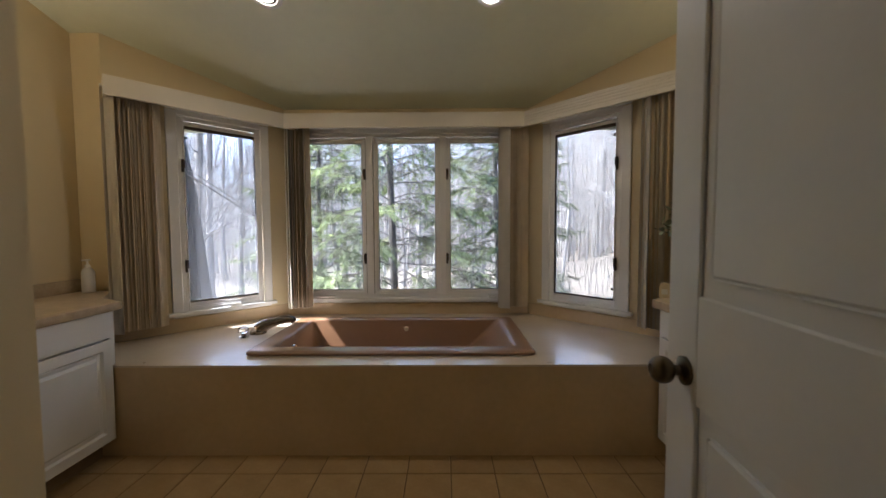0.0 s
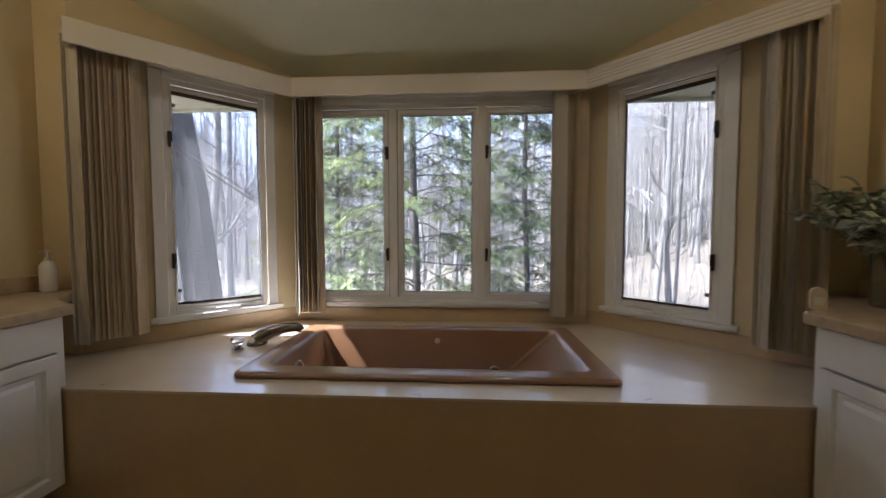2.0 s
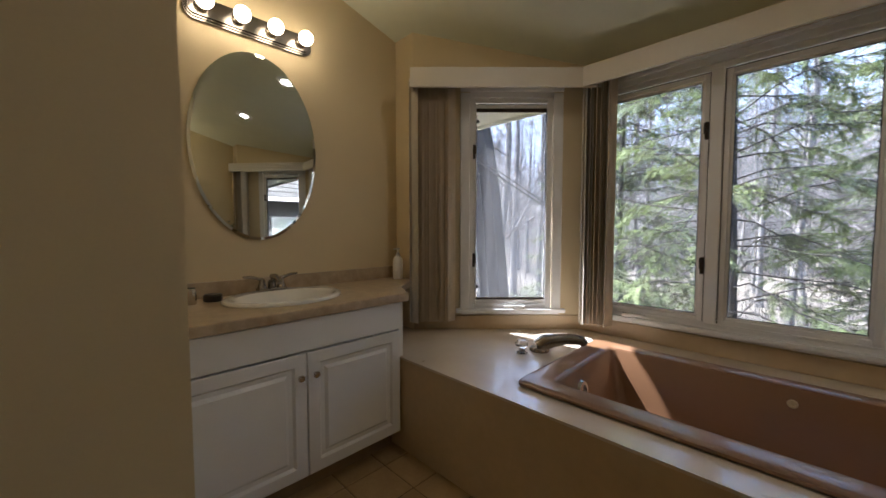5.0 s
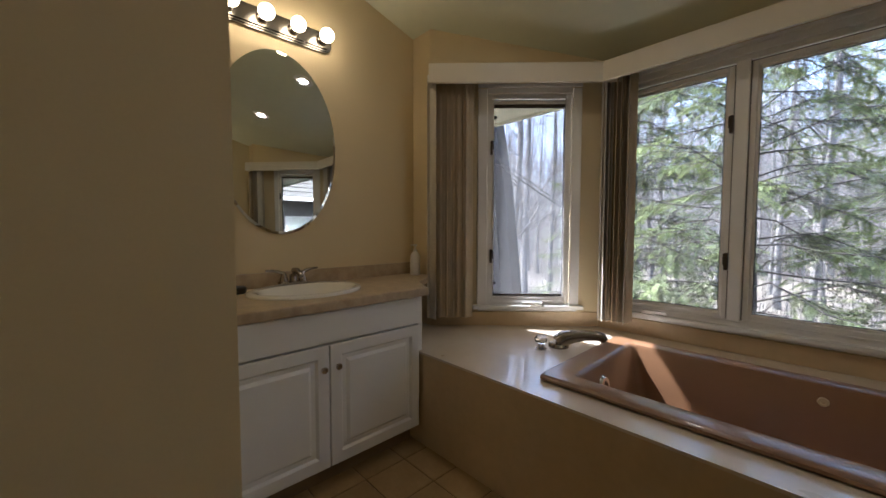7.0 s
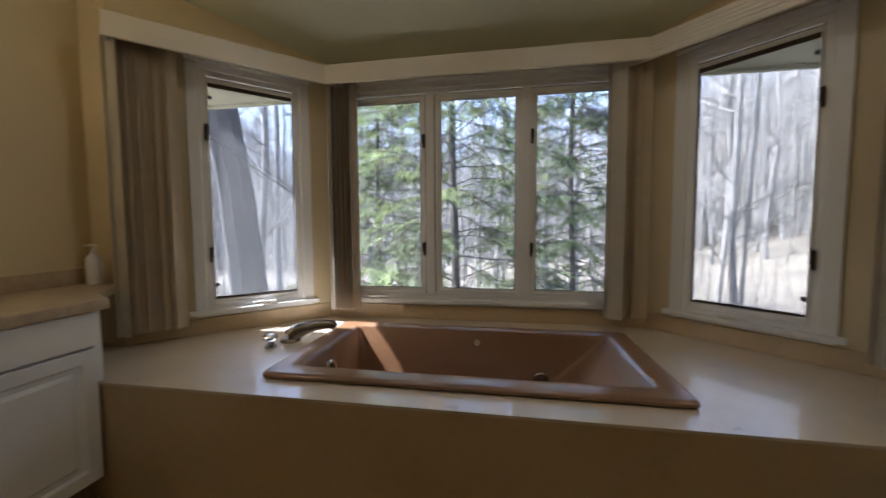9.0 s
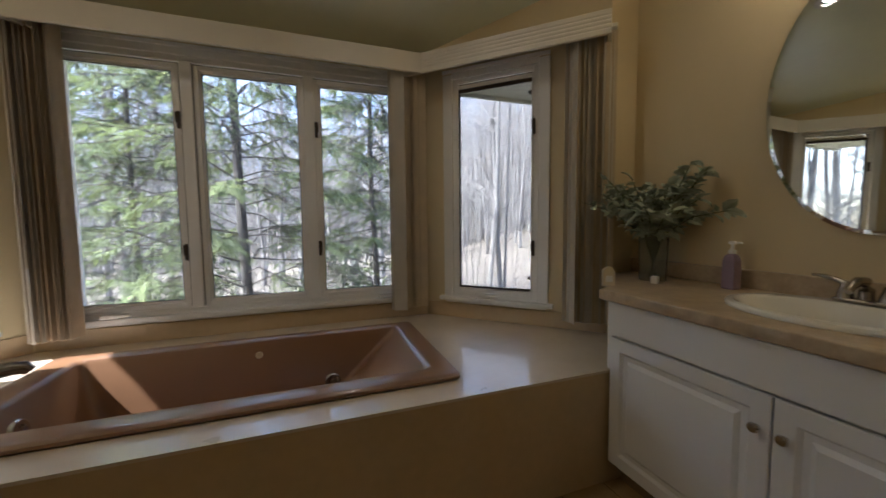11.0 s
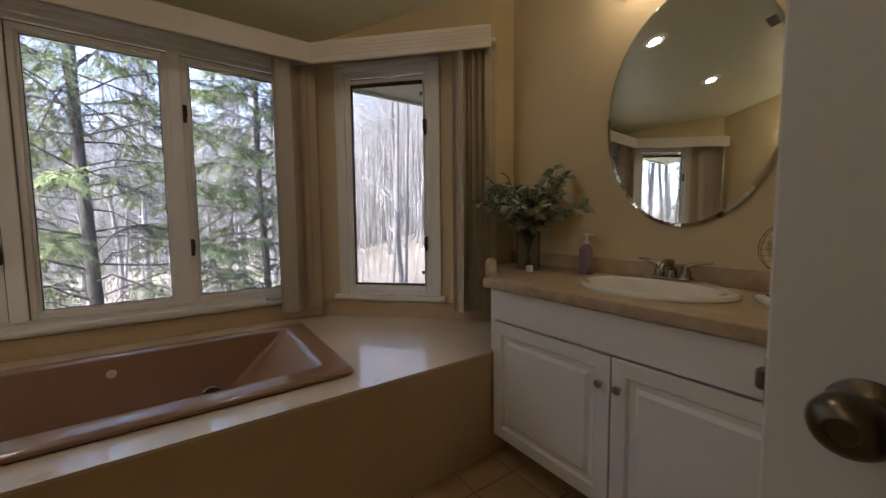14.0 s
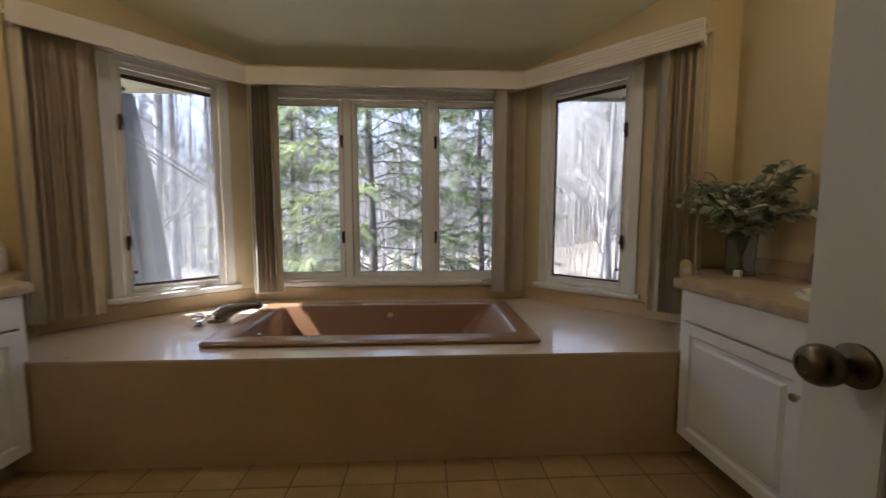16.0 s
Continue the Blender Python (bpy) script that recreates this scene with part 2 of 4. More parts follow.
def lathe(bm, prof, n=24, m=None, close=True):
    """A turned body about z from (radius, height) pairs."""
    m = m or Matrix.Identity(4)
    rings = [[bm.verts.new(m @ Vector((r * math.cos(2 * math.pi * k / n), r * math.sin(2 * math.pi * k / n), z))) for k in range(n)] for r, z in prof]
    for a, b in zip(rings, rings[1:]):
        for k in range(n):
            bm.faces.new((a[k], a[(k + 1) % n], b[(k + 1) % n], b[k]))
    if close:
        bm.faces.new(rings[0][::-1])
        bm.faces.new(rings[-1])
    return bm


def tube(bm, pts, radii, n=8):
    """A round tapered tube along points."""
    pts = [Vector(p) for p in pts]
    rings = []
    for i, p in enumerate(pts):
        d = (pts[min(i + 1, len(pts) - 1)] - pts[max(i - 1, 0)]).normalized()
        u = d.cross(Vector((0.13, 0.21, 0.97)) if abs(d.z) < 0.9 else Vector((1, 0, 0))).normalized()
        v = d.cross(u)
        r = radii[i] if hasattr(radii, "__len__") else radii
        rings.append([bm.verts.new(p + r * (u * math.cos(2 * math.pi * k / n) + v * math.sin(2 * math.pi * k / n))) for k in range(n)])
    for a, b in zip(rings, rings[1:]):
        for k in range(n):
            bm.faces.new((a[k], a[(k + 1) % n], b[(k + 1) % n], b[k]))
    bm.faces.new(rings[0][::-1])
    bm.faces.new(rings[-1])
    return bm


def part(name, bm, material, parent=None, label="", m=None, smooth=False):
    bmesh.ops.recalc_face_normals(bm, faces=bm.faces)
    me = bpy.data.meshes.new(name)
    bm.to_mesh(me)
    bm.free()
    me.materials.append(material)
    if smooth:
        me.shade_smooth()
        me.set_sharp_from_angle(angle=radians(38))
    ob = new(name, me)
    if parent:
        ob.parent = parent
        if m:
            ob.matrix_local = m
    else:
        ob.matrix_world = ROOT @ m if m else ROOT
    if label:
        ob["label"] = label
    return ob


def B():
    return bmesh.new()


def thing(name, m, label, category, group="", kind=""):
    ob = new(name)
    ob.empty_display_size = 0.1
    ob.matrix_world = ROOT @ m
    return tagged(ob, label, category, group, kind)


S2 = math.sqrt(0.5)


def bay(side):
    """Local frame of a slanted bay wall: x along it (side * distance from the bay corner), y outwards."""
    m = Matrix(((S2, side * S2, 0, CX + side * BAY), (-side * S2, S2, 0, YB), (0, 0, 1, 0), (0, 0, 0, 1)))
    return m


MID = Matrix.Translation((CX, YB, 0))
SLEN = (XW - 0.2 - BAY) / S2     # length of a slanted wall

# ---- structure: walls ----
G_LO, G_HI = 0.69, 2.235         # window openings
C_HALF = 1.0
S_MID, S_HALF = 0.519, 0.345


def wall_with_opening(name, m, x0, x1, ends, o0, o1):
    """A wall along local x with one opening; ends: how far its outer face runs past each end."""
    bm = B()
    def quad(a, b, z0, z1, ea=0.0, eb=0.0):
        pts = [(a, 0), (b, 0), (b + eb, TH), (a - ea, TH)]
        prism(bm, [(m @ Vector((px, py, 0))).to_2d() for px, py in pts], z0, z1)
    quad(x0, o0, -0.3, None, ends[0], 0)
    quad(o1, x1, -0.3, None, 0, ends[1])
    quad(o0, o1, -0.3, G_LO)
    quad(o0, o1, G_HI, None)
    return tagged(part(name, bm, WALL), "cream painted bay wall with a window opening", "wall", kind="structure")


mit = TH * math.tan(radians(22.5))
wall_with_opening("wall_north", MID, -BAY, BAY, (mit, mit), -C_HALF, C_HALF)
for side, nm in ((-1, "wall_northwest"), (1, "wall_northeast")):
    if side > 0:
        wall_with_opening(nm, bay(1), 0, SLEN, (mit, 0), S_MID - S_HALF, S_MID + S_HALF)
    else:
        wall_with_opening(nm, bay(-1), -SLEN, 0, (0, mit), -S_MID - S_HALF, -S_MID + S_HALF)
    xe = CX + side * (XW - 0.2)
    x2 = CX + side * XW
    bm = prism(B(), [(xe, YR), (x2 + side * 0.002, YR), (x2 + side * TH, YR + 0.11), (xe + side * 0.11, YR + 0.11)], -0.3)
    tagged(part("wall_return", bm, WALL), "cream painted short return of the wall", "wall", kind="structure")

YL, YRT = 1.22, 1.09      # faces of the partitions at the ends of the vanities
XL, XR = -0.63, 1.12      # sides of the entry passage
YD = 0.22                 # inner face of the door wall
D0, D1 = 0.12, 0.92       # door opening


def plain_wall(name, pts, label):
    return tagged(part(name, prism(B(), pts, -0.3), WALL), label, "wall", kind="structure")


plain_wall("wall_west", [(CX - XW, YL), (CX - XW, YR), (CX - XW - TH, YR + 0.1), (CX - XW - TH, YL - 0.1)], "cream painted wall behind the vanity and mirror")
plain_wall("wall_east", [(CX + XW, YRT), (CX + XW, YR), (CX + XW + TH, YR + 0.1), (CX + XW + TH, YRT - 0.1)], "cream painted wall behind the vanity and mirror")
plain_wall("wall_partition_west", [(CX - XW, YL), (XL, YL), (XL, YD), (CX - XW, YD)], "cream painted partition beside the entry")
plain_wall("wall_partition_east", [(CX + XW, YRT), (XR, YRT), (XR, YD), (CX + XW, YD)], "cream painted partition beside the open door")
bm = B()
prism(bm, [(-2.4, YD - 0.12), (D0, YD - 0.12), (D0, YD), (-2.4, YD)], -0.3)
prism(bm, [(D1, YD - 0.12), (2.6, YD - 0.12), (2.6, YD), (D1, YD)], -0.3)
prism(bm, [(D0, YD - 0.12), (D1, YD - 0.12), (D1, YD), (D0, YD)], 2.19)
tagged(part("wall_south", bm, WALL), "cream painted wall with the doorway", "wall", kind="structure")
# hall behind the doorway
bm = B()
prism(bm, [(-2.4, -2.6), (2.6, -2.6), (2.6, -2.45), (-2.4, -2.45)], -0.3)
prism(bm, [(-2.4, -2.45), (-2.25, -2.45), (-2.25, 0.1), (-2.4, 0.1)], -0.3)
prism(bm, [(2.45, -2.45), (2.6, -2.45), (2.6, 0.1), (2.45, 0.1)], -0.3)
tagged(part("wall_hall", bm, WALL), "cream painted walls of the hall behind the doorway", "wall", kind="structure")

# ceiling, one sloping slab
bm = B()
pts = [(-2.3, -2.6), (2.7, -2.6), (2.7, 2.95), (CX + BAY + 0.3, 4.0), (CX - BAY - 0.3, 4.0), (-2.3, 2.95)]
lo = [bm.verts.new((x, y, ceil_z(y))) for x, y in pts]
hi = [bm.verts.new((x, y, ceil_z(y) + 0.15)) for x, y in pts]
bm.faces.new(lo), bm.faces.new(hi)
for i in range(6):
    bm.faces.new((lo[i], lo[(i + 1) % 6], hi[(i + 1) % 6], hi[i]))
tagged(part("ceiling", bm, CEIL), "sloping off-white painted ceiling with a slight sheen", "ceiling", kind="structure")

# floor slab (grout) with its tiles further down
bm = prism(B(), [(-2.4, -2.6), (2.6, -2.6), (2.6, 2.95), (CX + BAY, 3.8), (CX - BAY, 3.8), (-2.4, 2.95)], -0.2, -0.004)
floor = tagged(part("floor", bm, GROUT), "tan ceramic tile floor with brown grout", "floor", kind="structure")

# eave and roof over the bay; the roof ends just past the west wall
# unseen roof edge, placed to shape the sun on the west window
WX = -2.30
bm = B()
box(bm, -4.2, 7.2, 3.75, 4.36, 2.465, 2.50)
box(bm, -4.2, 7.2, 4.36, 4.40, 2.435, 2.56)
eave = tagged(part("eave", bm, SOFFIT), "pale green-grey painted soffit and fascia of the roof eave", "eave", kind="structure")
bm = B()
v = [bm.verts.new(p) for p in ((WX, 4.46, 2.56), (7.2, 4.46, 2.56), (7.2, -3.0, 4.6), (WX, -3.0, 4.6), (WX, 4.46, 2.64), (7.2, 4.46, 2.64), (7.2, -3.0, 4.7), (WX, -3.0, 4.7))]
for q in ((0, 1, 2, 3), (4, 5, 6, 7), (0, 1, 5, 4), (1, 2, 6, 5), (2, 3, 7, 6), (3, 0, 4, 7)):
    bm.faces.new([v[i] for i in q])
tagged(part("roof", bm, SHINGLE), "grey shingled roof over the bathroom", "roof", kind="structure")


# ---- windows ----
def ring(bm, x0, x1, z0, z1, w, y0, y1, bev=0.004):
    """A rectangular frame of four mitre-less bars."""
    box(bm, x0, x0 + w, y0, y1, z0, z1, bev)
    box(bm, x1 - w, x1, y0, y1, z0, z1, bev)
    box(bm, x0 + w, x1 - w, y0, y1, z0, z0 + w, bev)
    box(bm, x0 + w, x1 - w, y0, y1, z1 - w, z1, bev)
    return bm


def crank(parent, x, y, z, d):
    h = part("crank_handle", box(box(B(), x - 0.045, x + 0.045, y - 0.034, y, z, z + 0.024, 0.007, 2), x - d * 0.02, x + d * 0.11, y - 0.052, y - 0.036, z + 0.012, z + 0.030, 0.006, 2), WHITEP, parent, "white folding window crank")
    return h


def window(name, m, panes, x0, x1, hinges, glass, label, cranks, depth=TH - 0.01):
    """Casement windows side by side in one casing. panes: glass edges; hinges: x of the catches."""
    w = thing(name, m, label, "window", kind="structure")
    gz0, gz1 = 0.775, 2.14
    f = B()
    box(f, x0 - 0.07, x0, -0.018, 0.0, G_LO, 2.26, 0.004)
    box(f, x1, x1 + 0.07, -0.018, 0.0, G_LO, 2.26, 0.004)
    box(f, x0, x1, -0.018, 0.0, 2.222, 2.29, 0.004)
    ring(f, x0, x1, G_LO + 0.001, G_HI - 0.001, 0.035, -0.004, depth, 0.003)
    for a, b in zip(panes, panes[1:]):
        mid = (a[1] + b[0]) / 2
        box(f, mid - 0.032, mid + 0.032, -0.012, TH - 0.012, G_LO + 0.037, G_HI - 0.037, 0.004)
    ring(f, x0 + 0.036, x1 - 0.036, G_LO + 0.037, G_HI - 0.037, 0.010, -0.010, 0.0, 0.003)
    box(f, x0 - 0.07, x1 + 0.07, -0.030, -0.019, 2.262, 2.288, 0.004)
    part("window_frame", f, WHITE, w)
    part("window_sill", box(B(), x0 - 0.10, x1 + 0.10, -0.045, 0.004, 0.672, 0.700, 0.006, 2), WHITE, w)
    part("apron", box(B(), x0 - 0.06, x1 + 0.06, -0.012, -0.001, 0.655, 0.671, 0.003), WHITE, w)
    for a, b in panes:
        s = B()
        ring(s, a - 0.042, b + 0.042, gz0 - 0.042, gz1 + 0.042, 0.03, 0.002, 0.05, 0.004)
        ring(s, a - 0.013, b + 0.013, gz0 - 0.013, gz1 + 0.013, 0.014, 0.014, 0.046, 0.003)
        sash = part("sash", s, WHITE, w)
        # thin grey ring that paints the shadow gap between sash and frame
        part("gap_shade_line", ring(B(), a - 0.0440, b + 0.0440, gz0 - 0.0440, gz1 + 0.0440, 0.0045, -0.0015, 0.0015, 0.0), GREY, sash, "grey line drawn for the shadow gap round the sash")
        g = part("pane", box(B(), a - 0.004, b + 0.004, 0.026, 0.030, gz0 - 0.004, gz1 + 0.004), glass, sash)
        g.visible_shadow = False
        part("gasket", ring(B(), a, b, gz0, gz1, 0.005, 0.020, 0.0255, 0.0), BLACK, sash, "dark rubber glazing gasket")
    for x, z, d in hinges:
        part("catch", box(box(B(), x - 0.009, x + 0.009, -0.030, -0.010, z - 0.05, z + 0.05, 0.004), x - 0.005 + d * 0.008, x + 0.005 + d * 0.008, -0.036, -0.026, z - 0.02, z + 0.045, 0.003), BRONZE, w, "dark bronze sash catch")
    for x, d in cranks:
        crank(w, x, -0.012, 0.7005, d)
    return w


HZ = (1.07, 1.85)
window("window_1", MID, [(-0.955, -0.425), (-0.272, 0.262), (0.402, 0.932)], -C_HALF + 0.004, C_HALF - 0.004,
       [(-0.392, z, -1) for z in HZ] + [(0.372, z, 1) for z in HZ], GLASS, "white triple casement window above the bath", [(-0.78, 1), (0.80, 1)])
for side, nm, gl in ((-1, "window_2", GLASS_D), (1, "window_3", GLASS)):
    c = side * S_MID
    far = side * (S_MID + 0.27)
    w = window(nm, bay(side), [(c - 0.256, c + 0.256)], c - S_HALF + 0.045, c + S_HALF - 0.045, [(far, 1.06, -side), (far, 1.84, -side)], gl,
           "white single casement window in the slanted bay wall", [(c - side * 0.06, side)], 0.058)
    part("screen_frame", ring(B(), c - 0.262, c + 0.262, 0.769, 2.162, 0.011, 0.004, 0.0135, 0.001), BRONZE, w, "dark bronze insect screen frame")
    part("screen_mesh", box(B(), c - 0.252, c + 0.252, 0.0080, 0.0088, 0.779, 2.152), SCREEN, w, "fine grey insect screen mesh")
    part("screen_head", box(B(), c - 0.262, c + 0.262, 0.003, 0.0132, 2.128, 2.150, 0.001), BRONZE, w, "dark bronze screen head rail")
    for z in (0.86, 2.06):
        part("screen_clip", box(B(), c + side * 0.232, c + side * 0.252, -0.004, 0.0036, z - 0.012, z + 0.012, 0.003), BLACK, w, "small black screen clip")


# ---- valance ----
V_OFF, V_Z0, V_Z1 = 0.23, 2.218, 2.345
vt = math.tan(radians(22.5))


def valance(name, m, x0, x1, t0, t1, cap, flutes=0):
    """A cornice board before a wall; t0, t1: how fast each end runs back towards the wall."""
    prof = [(0.003, V_Z0), (0, V_Z0 + 0.004)]
    for k in range(flutes):
        z = V_Z0 + 0.025 + 0.022 * k
        prof += [(0, z), (0.003, z + 0.004), (0.003, z + 0.008), (0, z + 0.012)]
    prof += [(0, V_Z1 - 0.004), (0.003, V_Z1), (0.018, V_Z1), (0.018, V_Z0)]
    o = thing(name, m, "cream painted wooden valance board over the blinds", "valance", "valance boards")
    top = [(0.019, V_Z1 - 0.001), (V_OFF - 0.002, V_Z1 - 0.001), (V_OFF - 0.002, V_Z1 - 0.016), (0.019, V_Z1 - 0.016)]
    for nm, pr in (("front_board", prof), ("dust_cover", top)):
        bm = B()
        rows = []
        for x, t in ((x0, -t0), (x1, t1)):
            rows.append([bm.verts.new((x + t * d, d - V_OFF, z)) for d, z in pr])
        n = len(pr)
        for i in range(n):
            bm.faces.new((rows[0][i], rows[0][(i + 1) % n], rows[1][(i + 1) % n], rows[1][i]))
        bm.faces.new(rows[0][::-1]), bm.faces.new(rows[1])
        part(nm, bm, VAL, o)
    if cap:
        xe = x1 if cap > 0 else x0
        part("end_cap", box(B(), xe - (0.018 if cap > 0 else 0), xe + (0 if cap > 0 else 0.018), -V_OFF + 0.019, -0.004, V_Z0, V_Z1 - 0.017), VAL, o)


vb = BAY - V_OFF * vt
valance("valance", MID, -vb, vb, vt, vt, 0)
valance("valance", bay(1), V_OFF * vt * -1, SLEN, -vt, 0, 1, 4)
valance("valance", bay(-1), -SLEN, V_OFF * vt, 0, vt, -1)


# ---- vertical blinds ----
def vane_mesh(w, z0, z1, bow=0.008):
    bm = B()
    n = 5
    fr, bk = [], []
    for k in range(n):
        u = k / (n - 1) - 0.5
        y = bow * (1 - 4 * u * u)
        fr.append((u * w, y - 0.0007))
        bk.append((u * w, y + 0.0007))
    prism(bm, fr + bk[::-1], z0, z1)
    me = bpy.data.meshes.new("vane")
    bmesh.ops.recalc_face_normals(bm, faces=bm.faces)
    bm.to_mesh(me)
    bm.free()
    return me


def blind(m, x0, x1, flat, label, n=15, turn=90, skip=3, wide=0.088, cloth=VANE, face=48):
    """A stack of vertical vanes drawn together. flat: the end (-1 or 1) whose vane is turned to the room."""
    b = thing("vertical_blind", m, label, "blind", "vertical blinds")
    part("headrail", box(B(), x0 - 0.02, x1 + 0.02, -0.145, -0.105, 2.285, 2.307, 0.003), WHITEP, b)
    dark, light = vane_mesh(wide, 0.635, 2.29), vane_mesh(wide, 0.630, 2.29)
    dark.materials.append(cloth), light.materials.append(VANE_L)
    for k in range(n):
        x = x0 + (x1 - x0) * (k + 0.5) / n
        ob = new("vane", light if k % skip == 0 else dark)
        ob.parent = b
        ob.matrix_local = pose(x, -0.125 + 0.006 * math.sin(k * 2.3), 0, 0, 0, turn + 14 * math.sin(k * 1.7 + x0 * 5))
    ob = new("vane", light)
    ob.parent = b
    xe = x1 - 0.02 if flat > 0 else x0 + 0.02
    ob.matrix_local = pose(xe, -0.172, 0, 0, 0, face * flat)
    return b


blind(MID, -1.065, -0.875, -1, "taupe vertical blind drawn to the side of the middle window", 18)
blind(MID, 0.865, 1.06, -1, "cream vertical blind drawn to the side of the middle window", 12, 16, 20, 0.088, VANE_W, 14)
blind(bay(-1), -1.225, -0.945, -1, "taupe vertical blind drawn beside the slanted window", 17, 30, 30, 0.07, VANE_W)
blind(bay(1), 1.02, 1.24, -1, "striped taupe vertical blind drawn beside the slanted window", 18, 34, 2, 0.075, VANE_W)

# ---- bath deck ----
TX0, TX1, TY0, TY1 = -0.839, 0.991, 2.523, 3.44
deck = thing("bath_deck", Matrix.Identity(4), "glossy cream cultured marble bath deck with a tan front panel", "bath deck")
bm = B()
HX0, HX1, HY0, HY1 = TX0 + 0.05, TX1 - 0.05, TY0 + 0.045, TY1 - 0.05
ztop = (DECK - 0.012, DECK)
box(bm, CX - XW + 0.003, HX0, YF - 0.003, 2.72, *ztop)
box(bm, HX1, CX + XW - 0.003, YF - 0.003, 2.72, *ztop)
box(bm, HX0, HX1, YF - 0.003, HY0, *ztop)
prism(bm, [(HX0, 2.72), (HX0, YB - 0.003), (CX - BAY, YB - 0.003), (CX - XW + 0.205, YR - 0.004), (CX - XW + 0.003, YR - 0.004), (CX - XW + 0.003, 2.72)], *ztop)
prism(bm, [(HX1, 2.72), (HX1, YB - 0.003), (CX + BAY, YB - 0.003), (CX + XW - 0.205, YR - 0.004), (CX + XW - 0.003, YR - 0.004), (CX + XW - 0.003, 2.72)], *ztop)
box(bm, HX0, HX1, HY1, YB - 0.003, *ztop)
bmesh.ops.remove_doubles(bm, verts=bm.verts, dist=0.0005)
part("deck_top", bm, MARBLE, deck)
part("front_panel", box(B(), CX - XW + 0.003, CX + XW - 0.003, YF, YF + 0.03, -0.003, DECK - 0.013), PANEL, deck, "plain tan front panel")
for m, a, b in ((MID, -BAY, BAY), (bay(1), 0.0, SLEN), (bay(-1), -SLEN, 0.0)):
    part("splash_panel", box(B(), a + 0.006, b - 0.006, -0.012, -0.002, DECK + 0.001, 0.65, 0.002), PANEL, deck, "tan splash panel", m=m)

# ---- bathtub ----
tub = thing("bathtub", Matrix.Identity(4), "terracotta acrylic whirlpool bathtub set in the deck", "bathtub")


def rrect(x0, x1, y0, y1, r, z, n=5):
    out = []
    for cx, cy, a0 in ((x1 - r, y1 - r, 0), (x0 + r, y1 - r, 90), (x0 + r, y0 + r, 180), (x1 - r, y0 + r, 270)):
        for k in range(n + 1):
            a = radians(a0 + 90 * k / n)
            out.append((cx + r * math.cos(a), cy + r * math.sin(a), z))
    return out


rings = [rrect(TX0 + 0.01, TX1 - 0.01, TY0 + 0.01, TY1 - 0.01, 0.03, DECK + 0.002),
         rrect(TX0, TX1, TY0, TY1, 0.035, DECK + 0.008),
         rrect(TX0, TX1, TY0, TY1, 0.035, DECK + 0.020),
         rrect(TX0 + 0.008, TX1 - 0.008, TY0 + 0.008, TY1 - 0.008, 0.035, DECK + 0.029),
         rrect(TX0 + 0.02, TX1 - 0.02, TY0 + 0.02, TY1 - 0.02, 0.035, DECK + 0.032),
         rrect(TX0 + 0.115, TX1 - 0.10, TY0 + 0.098, TY1 - 0.085, 0.035, DECK + 0.032),
         rrect(TX0 + 0.13, TX1 - 0.115, TY0 + 0.110, TY1 - 0.098, 0.035, DECK + 0.026),
         rrect(TX0 + 0.14, TX1 - 0.13, TY0 + 0.117, TY1 - 0.105, 0.035, DECK + 0.01),
         rrect(TX0 + 0.19, TX1 - 0.38, TY0 + 0.140, TY1 - 0.135, 0.045, DECK - 0.22),
         rrect(TX0 + 0.25, TX1 - 0.60, TY0 + 0.165, TY1 - 0.16, 0.09, DECK - 0.41),
         rrect(TX0 + 0.32, TX1 - 0.68, TY0 + 0.21, TY1 - 0.22, 0.08, DECK - 0.44)]
bm = B()
vr = [[bm.verts.new(p) for p in r] for r in rings]
for a, b in zip(vr, vr[1:]):
    for k in range(len(a)):
        bm.faces.new((a[k], a[(k + 1) % len(a)], b[(k + 1) % len(a)], b[k]))
bm.faces.new(vr[-1])
part("shell", bm, TUB, tub, smooth=True)


def disc(x, y, z, r, axis, h=0.012):
    m = Matrix.Translation((x, y, z)) @ Vector((0, 0, 1)).rotation_difference(Vector(axis)).to_matrix().to_4x4()
    return lathe(B(), [(r, 0), (r, h * 0.5), (r * 0.85, h), (r * 0.55, h), (r * 0.45, h * 0.5), (r * 0.2, h * 0.6)], 20, m)


part("jet", disc(0.09, TY1 - 0.114, 0.50, 0.019, (0, -1, 0.1)), BEIGEP, tub, "small beige whirlpool control", smooth=True)
part("jet", disc(0.48, TY1 - 0.142, 0.30, 0.045, (0, -1, 0.1)), NICK, tub, "metal whirlpool suction fitting", smooth=True)
part("overflow", disc(TX0 + 0.150, 2.89, 0.455, 0.052, (1, 0, 0.15), 0.022), CHROME, tub, "round chrome overflow plate", smooth=True)
part("drain", disc(TX0 + 0.45, 2.98, DECK - 0.436, 0.035, (0, 0, 1)), CHROME, tub, "chrome drain", smooth=True)

# tub filler
fil = thing("tub_faucet", Matrix.Translation((-1.02, 3.05, DECK)) @ pose(0, 0, 0, 0, 0, 32) @ Matrix.Scale(1.15, 4), "brushed nickel arched tub spout on the deck", "faucet")
bm = lathe(B(), [(0.052, 0), (0.052, 0.008), (0.047, 0.016), (0.044, 0.02)], 20)
part("base", bm, NICK, fil, smooth=True)
pts = [(0.0, 0, 0.004), (0.006, 0, 0.026), (0.030, 0, 0.047), (0.075, 0, 0.060), (0.13, 0, 0.069), (0.180, 0, 0.071), (0.214, 0, 0.064), (0.224, 0, 0.048)]
bm = tube(B(), pts, [0.048, 0.046, 0.041, 0.034, 0.029, 0.027, 0.025, 0.022], 16)
